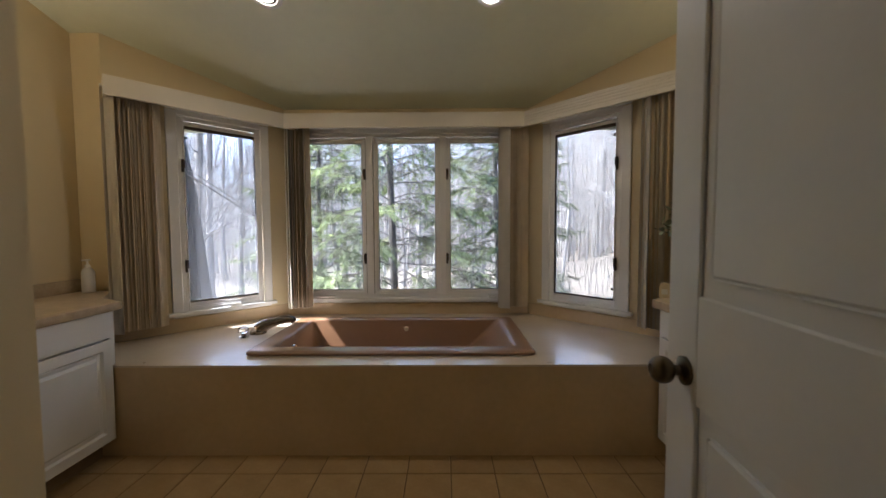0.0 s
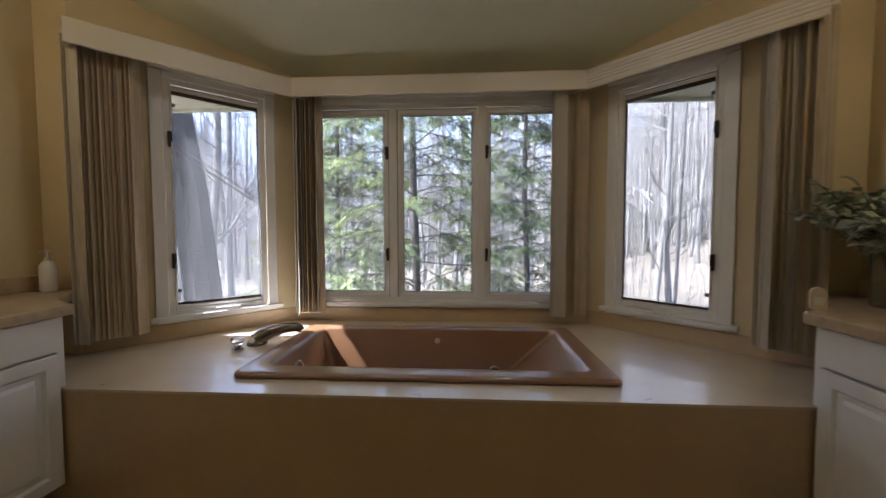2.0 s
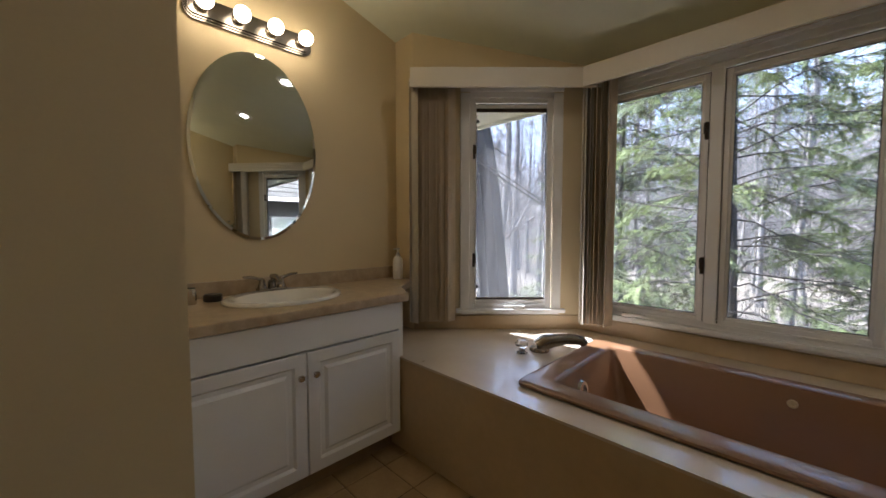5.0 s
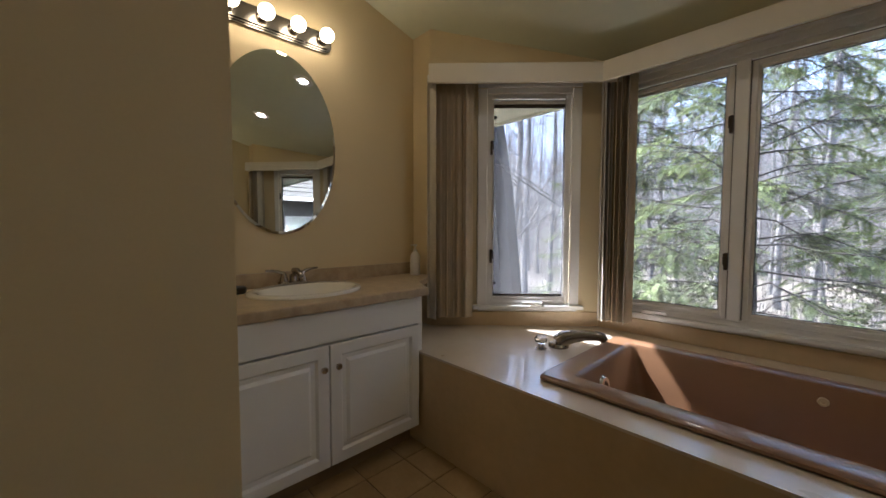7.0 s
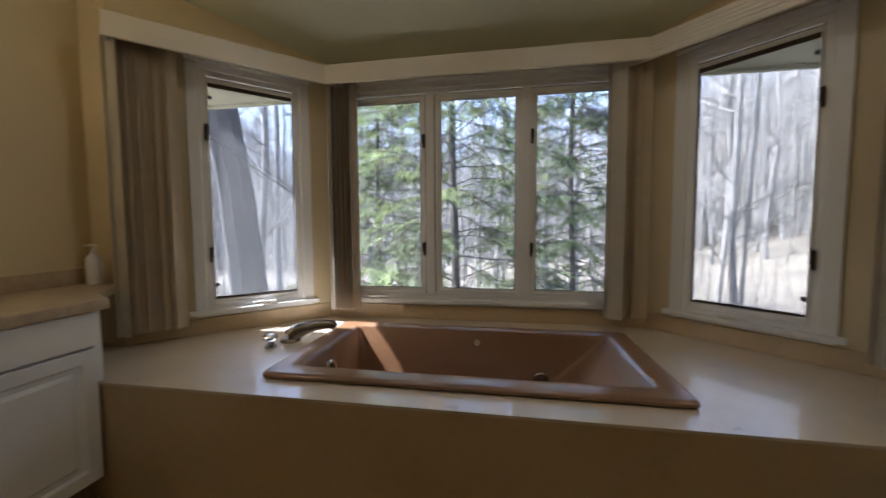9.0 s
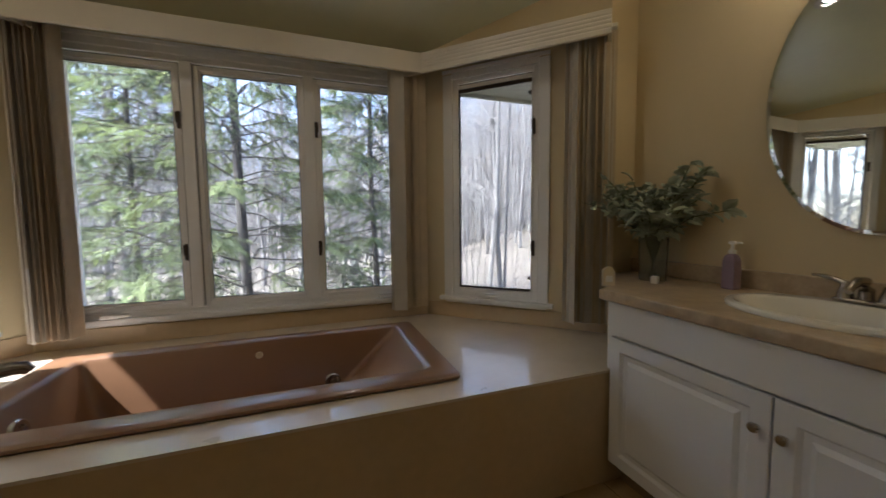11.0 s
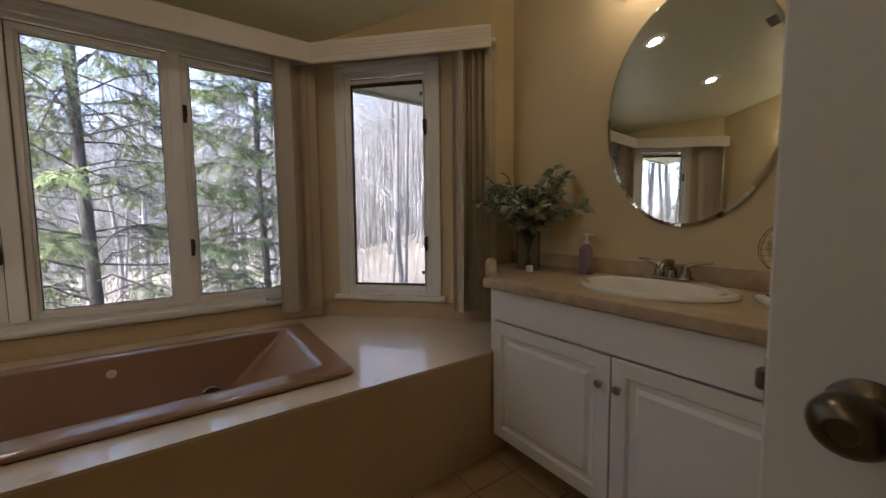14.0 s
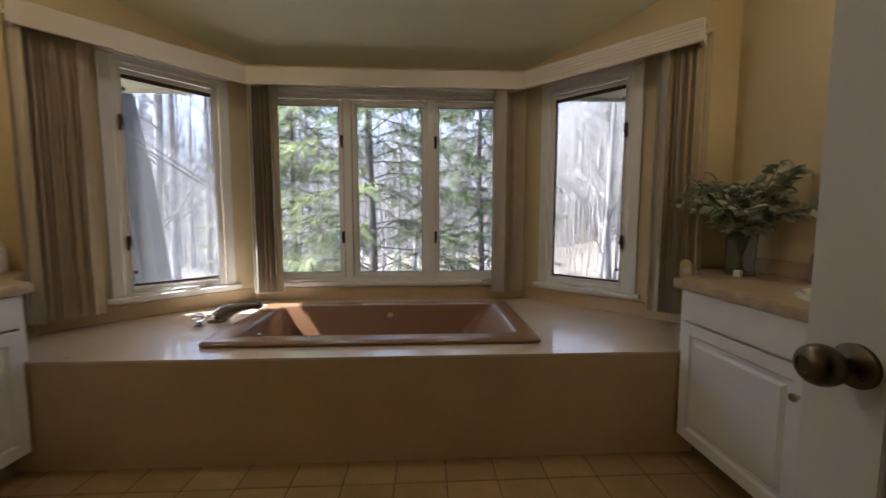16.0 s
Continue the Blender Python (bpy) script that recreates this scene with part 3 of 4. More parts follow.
part("spout", bm, NICK, fil, smooth=True)
hdl = thing("tub_valve_handle", Matrix.Translation((-1.065, 2.925, DECK)) @ Matrix.Scale(1.2, 4), "clear faceted tub valve handle on a chrome collar", "faucet handle")
part("collar", lathe(B(), [(0.028, 0), (0.028, 0.006), (0.016, 0.014), (0.014, 0.03)], 16), CHROME, hdl, smooth=True)
part("knob", lathe(B(), [(0.014, 0.03), (0.030, 0.04), (0.032, 0.058), (0.022, 0.068), (0.005, 0.07)], 8), VASE, hdl, "clear acrylic knob")


# ---- vanities ----
def panel_door(y0, y1, z0, z1, face, out, parent, label=""):
    """A raised-panel door in the plane x = face, its front towards out (-1 or 1)."""
    bm = B()
    yc = [0, 0.055, 0.066, 0.085, 0.100]
    dep = [0.0, 0.0, -0.012, -0.012, -0.001]
    rg = []
    for d, h in [(-1e-9, -0.018), (0.0, -0.003), (0.003, 0.0)] + list(zip(yc[1:], dep[1:])):
        x = face + out * (h + 0.018)
        rg.append([bm.verts.new((x, y, z)) for y, z in ((y0 + d, z0 + d), (y1 - d, z0 + d), (y1 - d, z1 - d), (y0 + d, z1 - d))])
    for a, b in zip(rg, rg[1:]):
        for k in range(4):
            bm.faces.new((a[k], a[(k + 1) % 4], b[(k + 1) % 4], b[k]))
    bm.faces.new(rg[0][::-1]), bm.faces.new(rg[-1])
    return part("door", bm, CABW, parent, label)


def vanity(side, y0, mid, by):
    """Base cabinet with two raised-panel doors; side: which wall it stands against."""
    face = CX + side * 1.603
    wallx = CX + side * (XW - 0.003)
    out = -side
    v = thing("vanity_cabinet", Matrix.Identity(4), "white vanity cabinet with two raised-panel doors", "cabinet", "vanity cabinets")
    body = box(B(), face + side * 0.02, wallx, y0 + 0.003, YF - 0.016, 0.11, 0.871, 0.002)
    bmesh.ops.delete(body, geom=[f for f in body.faces if f.calc_center_median().z > 0.8705], context="FACES")
    part("body", body, CABW, v)
    part("toe_kick", box(B(), face + side * 0.07, wallx, y0 + 0.003, YF - 0.016, 0.0, 0.109), TOE, v, "brown toe kick")
    part("top_rail", box(B(), face - side * 0.018, face - side * 0.0005, y0 + 0.006, YF - 0.016, 0.718, 0.868, 0.003), CABW, v, "plain white false drawer front")
    part("filler", box(B(), face + side * 0.0, wallx, YF - 0.015, YF + 0.02, DECK + 0.002, 0.870, 0.002), CABW, v)
    for a, b, kn in ((y0 + 0.006, mid - 0.003, mid - 0.036), (mid + 0.003, YF - 0.016, mid + 0.036)):
        d = panel_door(a, b, 0.118, 0.708, face - side * 0.0008, out, v)
        m = Matrix.Translation((face + out * 0.0185, kn, 0.602)) @ Vector((0, 0, 1)).rotation_difference(Vector((out, 0, 0))).to_matrix().to_4x4()
        part("knob", lathe(B(), [(0.007, 0), (0.006, 0.010), (0.014, 0.016), (0.0165, 0.022), (0.014, 0.027), (0.006, 0.029)], 18, m), SATIN, d, "round brushed nickel knob", smooth=True)
    # counter with its slanted end
    c = thing("vanity_counter", Matrix.Identity(4), "beige mottled laminate vanity counter with a backsplash", "counter", "vanity counters")
    fx = 1.565
    poly = [(fx, y0 + 0.004), (fx, YF + 0.035), (fx + 0.05, YF + 0.06), (fx + 0.22, YF + 0.15), (XW - 0.24, YR - 0.05), (XW - 0.20, YR - 0.006), (XW - 0.004, YR - 0.006), (XW - 0.004, y0 + 0.004)]
    outer = [(CX + side * x, y) for x, y in poly]
    hole = [(CX + side * 1.905 + 0.217 * math.cos(2 * math.pi * k / 40), by + 0.275 * math.sin(2 * math.pi * k / 40)) for k in range(40)]
    bm = B()
    layers = []
    for z in (TOP, 0.872):
        loops = [[bm.verts.new((x, y, z)) for x, y in loop] for loop in (outer, hole)]
        es = [bm.edges.new((loop[i], loop[(i + 1) % len(loop)])) for loop in loops for i in range(len(loop))]
        bmesh.ops.triangle_fill(bm, use_beauty=True, edges=es)
        layers.append((loops, es))
    for hi, lo in zip(layers[0][0], layers[1][0]):
        for i in range(len(hi)):
            bm.faces.new((hi[i], hi[(i + 1) % len(hi)], lo[(i + 1) % len(hi)], lo[i]))
    bmesh.ops.recalc_face_normals(bm, faces=bm.faces)
    bmesh.ops.bevel(bm, geom=[e for _, es in layers for e in es[:len(outer)]], offset=0.008, segments=3, affect="EDGES", profile=0.5)
    part("worktop", bm, LAM, c, smooth=True)
    part("backsplash", box(B(), wallx, wallx - side * 0.02, y0 + 0.004, YR - 0.008, TOP + 0.0005, TOP + 0.085, 0.004, 2), LAM, c)
    return v


vanity(-1, YL, 1.818, 1.85)
vanity(1, YRT, 1.744, 1.76)


def basin(side, y):
    """Oval drop-in basin and its faucet, towards the room along -side."""
    x = CX + side * 1.905
    s = thing("sink", Matrix.Translation((x, y, TOP)), "bone-white oval drop-in porcelain sink", "sink", "sinks")
    bm = B()
    prof = [(1.0, 0.0005), (1.005, 0.008), (0.985, 0.017), (0.93, 0.021), (0.86, 0.018), (0.82, 0.008), (0.76, -0.04), (0.6, -0.11), (0.3, -0.135), (0.08, -0.14)]
    rg = []
    for r, z in prof:
        rg.append([bm.verts.new((side * (-0.0 if r > 0.9 else -0.025 * (1 if r > 0.7 else r))  + 0.235 * (r if r > 0.9 else r * 0.92) * math.cos(a), 0.295 * r * math.sin(a), z)) for a in [2 * math.pi * k / 40 for k in range(40)]])
    for a, b in zip(rg, rg[1:]):
        for k in range(40):
            bm.faces.new((a[k], a[(k + 1) % 40], b[(k + 1) % 40], b[k]))
    bm.faces.new(rg[-1])
    part("bowl", bm, PORC, s, smooth=True)
    part("drain", lathe(B(), [(0.022, -0.139), (0.022, -0.135), (0.012, -0.134)], 16), CHROME, s, smooth=True)
    part("overflow", lathe(B(), [(0.011, 0), (0.011, 0.003), (0.004, 0.004)], 12, Matrix.Translation((side * 0.155, 0, -0.012)) @ pose(0, 0, 0, 0, -side * 70, 0)), NICK, s, "small oval overflow")
    f = thing("sink_faucet", Matrix.Translation((x + side * 0.19, y, TOP + 0.0195)) @ pose(0, 0, 0, 0, 0, 0 if side < 0 else 180) @ Matrix.Scale(1.0, 4), "brushed nickel two-handle sink faucet", "faucet", "sink faucets")
    part("base", box(B(), -0.028, 0.028, -0.078, 0.078, 0, 0.016, 0.008, 3), NICK, f, smooth=True)
    part("spout", tube(B(), [(0, 0, 0.012), (0, 0, 0.05), (0.02, 0, 0.078), (0.06, 0, 0.082), (0.10, 0, 0.066), (0.115, 0, 0.052)], [0.022, 0.020, 0.019, 0.016, 0.013, 0.012], 12), NICK, f, smooth=True)
    for d in (-1, 1):
        h = part("handle", lathe(B(), [(0.024, 0.012), (0.022, 0.03), (0.016, 0.05), (0.013, 0.066), (0.004, 0.07)], 16, Matrix.Translation((0, d * 0.052, 0))), NICK, f, smooth=True)
        part("lever", tube(B(), [(0, d * 0.052, 0.062), (-0.004, d * 0.08, 0.074), (-0.006, d * 0.112, 0.082), (-0.006, d * 0.148, 0.084)], [0.011, 0.009, 0.008, 0.0055], 10), NICK, h, smooth=True)


basin(-1, 1.85)
basin(1, 1.76)


def oval_mirror(side, y, z, half=0.338, twist=-0.4):
    m = Matrix.Translation((CX + side * (XW - 0.012), y, z)) @ pose(0, 0, 0, 0, 0, 90 if side < 0 else -90) @ pose(0, 0, 0, -0.4, 0, twist)
    o = thing("oval_mirror", m, "large oval mirror with no frame on the cream wall", "mirror", "oval mirrors")
    bm = B()
    rg = []
    for r, d in ((1.0, 0.0), (1.0, 0.004), (0.955, 0.007)):
        rg.append([bm.verts.new((half * math.cos(a) * r, -d, 0.522 * math.sin(a) * (r if r == 1 else 0.971))) for a in [2 * math.pi * k / 96 for k in range(96)]])
    for a, b in zip(rg, rg[1:]):
        for k in range(96):
            bm.faces.new((a[k], a[(k + 1) % 96], b[(k + 1) % 96], b[k]))
    bm.faces.new(rg[0]), bm.faces.new(rg[-1])
    part("glass", bm, MIRROR, o)


oval_mirror(-1, 1.827, 1.745)
oval_mirror(1, 1.765, 1.695, 0.362, 1.05)


def light_bar(side, y, z):
    m = Matrix.Translation((CX + side * (XW - 0.003), y, z)) @ pose(0, 0, 0, 0, 0, 90 if side < 0 else -90)
    o = thing("vanity_light_bar", m, "brushed nickel light bar with four lit globe bulbs", "wall light", "vanity light bars")
    bm = B()
    for w, h, d0, d1 in ((0.33, 0.060, 0, 0.012), (0.322, 0.050, 0.012, 0.020), (0.314, 0.040, 0.020, 0.030)):
        rr = rrect(-w, w, -h, h, h * 0.9, 0, 6)
        lo = [bm.verts.new((a, -d0, b)) for a, b, _ in rr]
        hi = [bm.verts.new((a, -d1, b)) for a, b, _ in rr]
        for k in range(len(rr)):
            bm.faces.new((lo[k], lo[(k + 1) % len(rr)], hi[(k + 1) % len(rr)], hi[k]))
        bm.faces.new(lo), bm.faces.new(hi)
    part("backplate", bm, NICK, o)
    for k in range(4):
        x = -0.255 + 0.17 * k
        t = Matrix.Translation((x, -0.03, 0)) @ pose(0, 0, 0, 90, 0, 0)
        sk = part("socket", lathe(B(), [(0.032, 0), (0.030, 0.012), (0.022, 0.02), (0.021, 0.032)], 20, t), NICK, o, smooth=True)
        g = [(0.018, 0.032), (0.022, 0.040)] + [(0.041 * math.sin(a), 0.080 - 0.041 * math.cos(a)) for a in [radians(q) for q in range(40, 180, 14)]] + [(0.003, 0.121)]
        part("bulb", lathe(B(), g, 20, t), BULB, sk, "lit white globe bulb", smooth=True)


light_bar(-1, 1.82, 2.405)
light_bar(1, 1.77, 2.36)


# ---- recessed ceiling lights ----
def downlight(x, y):
    m = Matrix.Translation((x, y, ceil_z(y) - 0.001)) @ pose(0, 0, 0, math.degrees(math.atan(-0.27)), 0, 0)
    o = thing("recessed_light", m, "lit recessed ceiling light with a white trim ring", "ceiling light", "recessed ceiling lights")
    part("trim_ring", lathe(B(), [(0.095, 0), (0.095, -0.004), (0.088, -0.008), (0.066, -0.008), (0.060, -0.002), (0.060, 0.0)], 28, close=False), WHITE, o, smooth=True)
    part("baffle", lathe(B(), [(0.0595, -0.0015), (0.0595, -0.004), (0.0445, -0.0035), (0.0445, -0.0015)], 24), BRONZE, o, "dark baffle ring", smooth=True)
    part("bulb", lathe(B(), [(0.043, -0.002), (0.036, -0.007), (0.02, -0.010), (0.004, -0.0125)], 24), SPOT, o, "lit reflector bulb", smooth=True)


downlight(-0.655, 2.56)
downlight(0.715, 2.56)

# ---- door ----
DW, DH, DT = 0.762, 2.16, 0.038
dm = Matrix.Translation((0.884, 0.406, 0.008)) @ pose(0, 0, 0, 0, 0, 83)
door = thing("door_1", dm, "white two-panel interior door standing open", "door", kind="structure")
bm = box(B(), 0, DW, -DT / 2 + 0.010, DT / 2 - 0.010, 0, DH)
part("core", bm, DOORW, door)
for face in (-1, 1):
    bm = B()
    y0, y1 = (DT / 2 - 0.010, DT / 2) if face > 0 else (-DT / 2, -DT / 2 + 0.010)
    ys = (y0 + 0.0002, y1) if face > 0 else (y0, y1 - 0.0002)
    for a, b, c, d in ((0, 0.12, 0, DH), (DW - 0.12, DW, 0, DH), (0.12, DW - 0.12, 0, 0.24), (0.12, DW - 0.12, 0.95, 1.18), (0.12, DW - 0.12, DH - 0.13, DH)):
        box(bm, a, b, *ys, c, d, 0.003)
    part("rails", bm, DOORW, door)
    for c, d in ((0.24, 0.95), (1.18, DH - 0.13)):
        part("panel", box(B(), 0.12 + 0.04, DW - 0.12 - 0.04, *ys, c + 0.04, d - 0.04, 0.0085), DOORW, door)
for face in (-1, 1):
    m = Matrix.Translation((DW - 0.080, face * DT / 2, 1.010)) @ pose(0, 0, 0, -90 * face, 0, 0)
    k = part("knob", lathe(B(), [(0.031, 0), (0.031, 0.006), (0.024, 0.010), (0.012, 0.014), (0.011, 0.024), (0.020, 0.029), (0.0265, 0.036), (0.0295, 0.045), (0.0292, 0.054), (0.0255, 0.063), (0.018, 0.0695), (0.012, 0.0715), (0.011, 0.0695), (0.003, 0.0695)], 28, m), BRASS, door, "worn antique brass door knob", smooth=True)
part("latch_plate", box(B(), DW - 0.001, DW + 0.002, -0.013, 0.013, 0.975, 1.035), NICK, door, "metal latch plate")
part("latch_bolt", box(B(), DW + 0.002, DW + 0.014, -0.007, 0.007, 0.992, 1.018, 0.003), NICK, door, "metal latch bolt")

# ---- outdoors ----
def rise(x, y):
    """The hillside to the east: how far the ground climbs there."""
    d, a = math.hypot(x, y - 2), math.degrees(math.atan2(x, y - 2))
    u = min(1.0, max(0.0, (a - 6) / 42)) * min(1.0, max(0.0, (125 - a) / 30))
    return 0.19 * min(60.0, max(0.0, d - 16)) * u * u * (3 - 2 * u)


bm = B()
N = 72
gv = [[bm.verts.new((x, y, 0)) for x in [(-1) ** (i < N / 2) * 260 * abs(2 * i / N - 1) ** 2.2 for i in range(N + 1)]] for y in [-60 + 420 * (j / N) ** 1.6 for j in range(N + 1)]]
for row in gv:
    for v in row:
        r = max(0.0, v.co.y - 12)
        v.co.z = -2.7 - 0.02 * min(r, 30) + 0.06 * max(0.0, r - 28) + 0.35 * noise.noise(Vector((v.co.x * 0.12, v.co.y * 0.12, 3))) + rise(v.co.x, v.co.y)
for j in range(N):
    for i in range(N):
        bm.faces.new((gv[j][i], gv[j][i + 1], gv[j + 1][i + 1], gv[j + 1][i]))
tagged(part("ground", bm, LITTER, smooth=True), "woodland ground of pale fallen leaves", "ground", kind="structure")


def bare_tree(name, seed, h, r, label, fork=False, low=0.22, tilt=None, bark=None):
    """A leafless tree: tapered trunk, limbs and twigs."""
    rnd = random.Random(seed)
    t = thing(name, Matrix.Identity(4), label, "tree", "bare trees")
    n = 12
    lean = (rnd.uniform(-0.4, 0.4), rnd.uniform(-0.4, 0.4))
    lean = tilt or lean
    path = [Vector((lean[0] * (k / n) + 0.12 * math.sin(k * 0.9 + seed), lean[1] * (k / n) + 0.12 * math.cos(k * 0.7 + seed), h * k / n - 0.3)) for k in range(n + 1)]
    rad = [r * (1.25 if k == 0 else 1) * (1 - 0.93 * k / n) + 0.008 for k in range(n + 1)]
    tb = tube(B(), path, rad, 9)
    if fork:
        tube(tb, [path[1], path[2] + Vector((0.22, 0.1, 0)), path[5] + Vector((0.42, 0.1, 0)), path[9] + Vector((0.75, 0, 0))], [r * 0.6, r * 0.55, r * 0.4, 0.02], 7)
    part("trunk", tb, bark or BARK, t, smooth=True)
    bm = B()
    for q in range(38):
        f = rnd.uniform(low, 0.98)
        k = min(n - 1, int(f * n))
        p = path[k].lerp(path[k + 1], f * n - k)
        a = rnd.uniform(0, 6.283)
        L = h * rnd.uniform(0.10, 0.26) * (1.15 - f * 0.7)
        d = Vector((math.cos(a), math.sin(a), rnd.uniform(0.25, 0.9))).normalized()
        pts = [p]
        for j in range(5):
            d = (d + Vector((rnd.uniform(-0.22, 0.22), rnd.uniform(-0.22, 0.22), rnd.uniform(-0.1, 0.2)))).normalized()
            pts.append(pts[-1] + d * L / 5)
        r0 = max(0.009, rad[k] * 0.27)
        tube(bm, pts, [r0 * (1 - 0.85 * j / 5) for j in range(6)], 4)
        for w in range(12):
            j = rnd.randint(1, 4)
            b = pts[j].lerp(pts[j + 1], rnd.random())
            e = (d + Vector((rnd.uniform(-1, 1), rnd.uniform(-1, 1), rnd.uniform(-0.3, 0.8)))).normalized()
            l2 = L * rnd.uniform(0.18, 0.45)
            m2 = b + e * l2 * 0.5 + Vector((rnd.uniform(-0.05, 0.05), 0, rnd.uniform(-0.03, 0.08)))
            tube(bm, [b, m2, b + e * l2 + Vector((0, 0, 0.06))], [r0 * 0.3, r0 * 0.2, 0.003], 3)
            for _ in range(3):
                c = m2.lerp(b + e * l2, rnd.random())
                g = (e + Vector((rnd.uniform(-1, 1), rnd.uniform(-1, 1), rnd.uniform(-0.4, 0.8)))).normalized()
                tube(bm, [c, c + g * l2 * 0.45], [0.0045, 0.002], 3)
    part("branches", bm, bark or BARK, t)
    return t


def spruce(seed, x, y, h, spread, crown0, label, limbs=175, twigs=40):
    """An open spruce: dark trunk, drooping limbs, feathered needle sprays."""
    rnd = random.Random(seed)
    t = thing("spruce_tree", Matrix.Translation((x, y, -2.9)), label, "tree", "spruces")
    part("trunk", tube(B(), [(0.05 * math.sin(k), 0.05 * math.cos(k * 1.3), h * k / 10) for k in range(11)], [0.075 * (1 - 0.9 * k / 10) * h / 12 + 0.012 for k in range(11)], 10), BARKD, t, smooth=True)
    wood, verts, faces = B(), [], []
    for q in range(limbs):
        f = crown0 + (0.98 - crown0) * (q + rnd.random()) / limbs
        a = q * 2.39996 + rnd.uniform(-0.3, 0.3)
        L = spread * (1.04 - f) ** 0.75 * rnd.uniform(0.65, 1.1)
        o = Vector((math.cos(a), math.sin(a), 0))
        z0 = h * f
        tilt, dr = rnd.uniform(-0.32, 0.34), rnd.uniform(0.2, 0.62)
        pts = [Vector((0, 0, z0)) + o * (L * u) + Vector((0, 0, L * (tilt * u + 0.14 * math.sin(u * 2.2) - dr * u * u + 0.16 * u ** 4 + 0.03 * math.sin(9 * u + q)))) for u in (0, 0.2, 0.4, 0.6, 0.8, 1.0)]
        tube(wood, pts, [0.012 * (1 - 0.85 * k / 5) + 0.0015 for k in range(6)], 4)
        side = Vector((-o.y, o.x, 0))
        for w in range(twigs):
            u = 0.18 + 0.82 * (w + rnd.random()) / twigs
            k = min(4, int(u * 5))
            p = pts[k].lerp(pts[k + 1], u * 5 - k)
            sg = 1 if w % 2 else -1
            e = (o * rnd.uniform(0.5, 1.1) + side * sg * rnd.uniform(0.4, 1.0) + Vector((0, 0, rnd.uniform(-1.15, 0.2)))).normalized()
            l2 = (0.20 + 0.40 * (1 - u)) * rnd.uniform(0.7, 1.3) * min(1.0, L / 1.6 + 0.2)
            up = e.cross(Vector((rnd.uniform(-0.3, 0.3), rnd.uniform(-0.3, 0.3), 1))).normalized()
            if l2 > 0.12:
                tube(wood, [p, p + e * l2 * 0.8], [0.0045, 0.002], 3)
            bare = rnd.random() < 1.0 - 1.2 * u
            if bare:
                g = p + e * l2 * 0.8
                for _ in range(3):
                    c = p.lerp(g, rnd.uniform(0.2, 0.9))
                    tube(wood, [c, c + (e + Vector((rnd.uniform(-0.8, 0.8), rnd.uniform(-0.8, 0.8), rnd.uniform(-1.2, 0.1)))).normalized() * l2 * 0.5], [0.0022, 0.0012], 3)
                continue
            nn = 26
            for j in range(nn):
                c = p + e * (l2 * (j + 0.3) / nn)
                wl = 0.058 * (1 - 0.55 * j / nn) * rnd.uniform(0.7, 1.25)
                for sd in (-1, 1):
                    if rnd.random() < 0.12:
                        continue
                    tip = c + up * (sd * wl) + e * (wl * 0.8) + Vector((0, 0, rnd.uniform(-0.035, 0.02)))
                    i0 = len(verts)
                    verts.extend((c - e * 0.0062, c + e * 0.0062, tip + e * 0.003))
                    faces.append((i0, i0 + 1, i0 + 2))
    part("limbs", wood, BARKD, t)
    me = bpy.data.meshes.new("needles")
    me.from_pydata(verts, [], faces)
    me.materials.append(NEEDLE)
    nd = new("needles", me)
    nd.parent = t
    tagged(nd, "green drooping needle sprays", kind="stuff")
    return t


spruce(3, -0.62, 7.45, 13.0, 3.1, 0.10, "tall open green spruce growing close to the bay")
spruce(5, 1.75, 9.6, 12.0, 2.7, 0.14, "dense dark green spruce behind the bay", 205, 40)
spruce(8, -3.0, 10.2, 11.0, 2.9, 0.10, "green spruce among the bare trees")
# added out of view, to block sun from the northeast
spruce(11, 7.55, 8.7, 17.0, 3.2, 0.54, "unseen added tall spruce with a bare lower trunk")

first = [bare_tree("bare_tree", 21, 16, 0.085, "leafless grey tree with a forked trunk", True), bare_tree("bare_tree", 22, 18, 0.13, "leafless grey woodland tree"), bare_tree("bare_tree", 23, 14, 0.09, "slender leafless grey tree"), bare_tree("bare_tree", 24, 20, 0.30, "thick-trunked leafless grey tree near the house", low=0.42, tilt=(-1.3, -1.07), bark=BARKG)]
first[0].matrix_world = ROOT @ Matrix.Translation((5.75, 10.7, -2.9))
first[1].matrix_world = ROOT @ Matrix.Translation((-6.9, 10.8, -2.9))
first[2].matrix_world = ROOT @ Matrix.Translation((6.6, 13.0, -2.9))
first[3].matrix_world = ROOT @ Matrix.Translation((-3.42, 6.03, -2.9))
for dz, r in ((0.0, 0.013), (0.075, 0.009)):
    part("bough", tube(B(), [(-0.72, -0.62, 5.68 + dz), (-0.45, -0.76, 5.50 + dz), (-0.10, -0.54, 5.23 + dz), (0.34, 0.07, 4.76 + dz), (0.68, 0.35, 4.47 + dz * 0.6)], [r * 1.2, r * 1.1, r, r * 0.9, r * 0.6], 6), BARKD, first[3], "thin dark drooping bough", smooth=True)
rnd = random.Random(77)
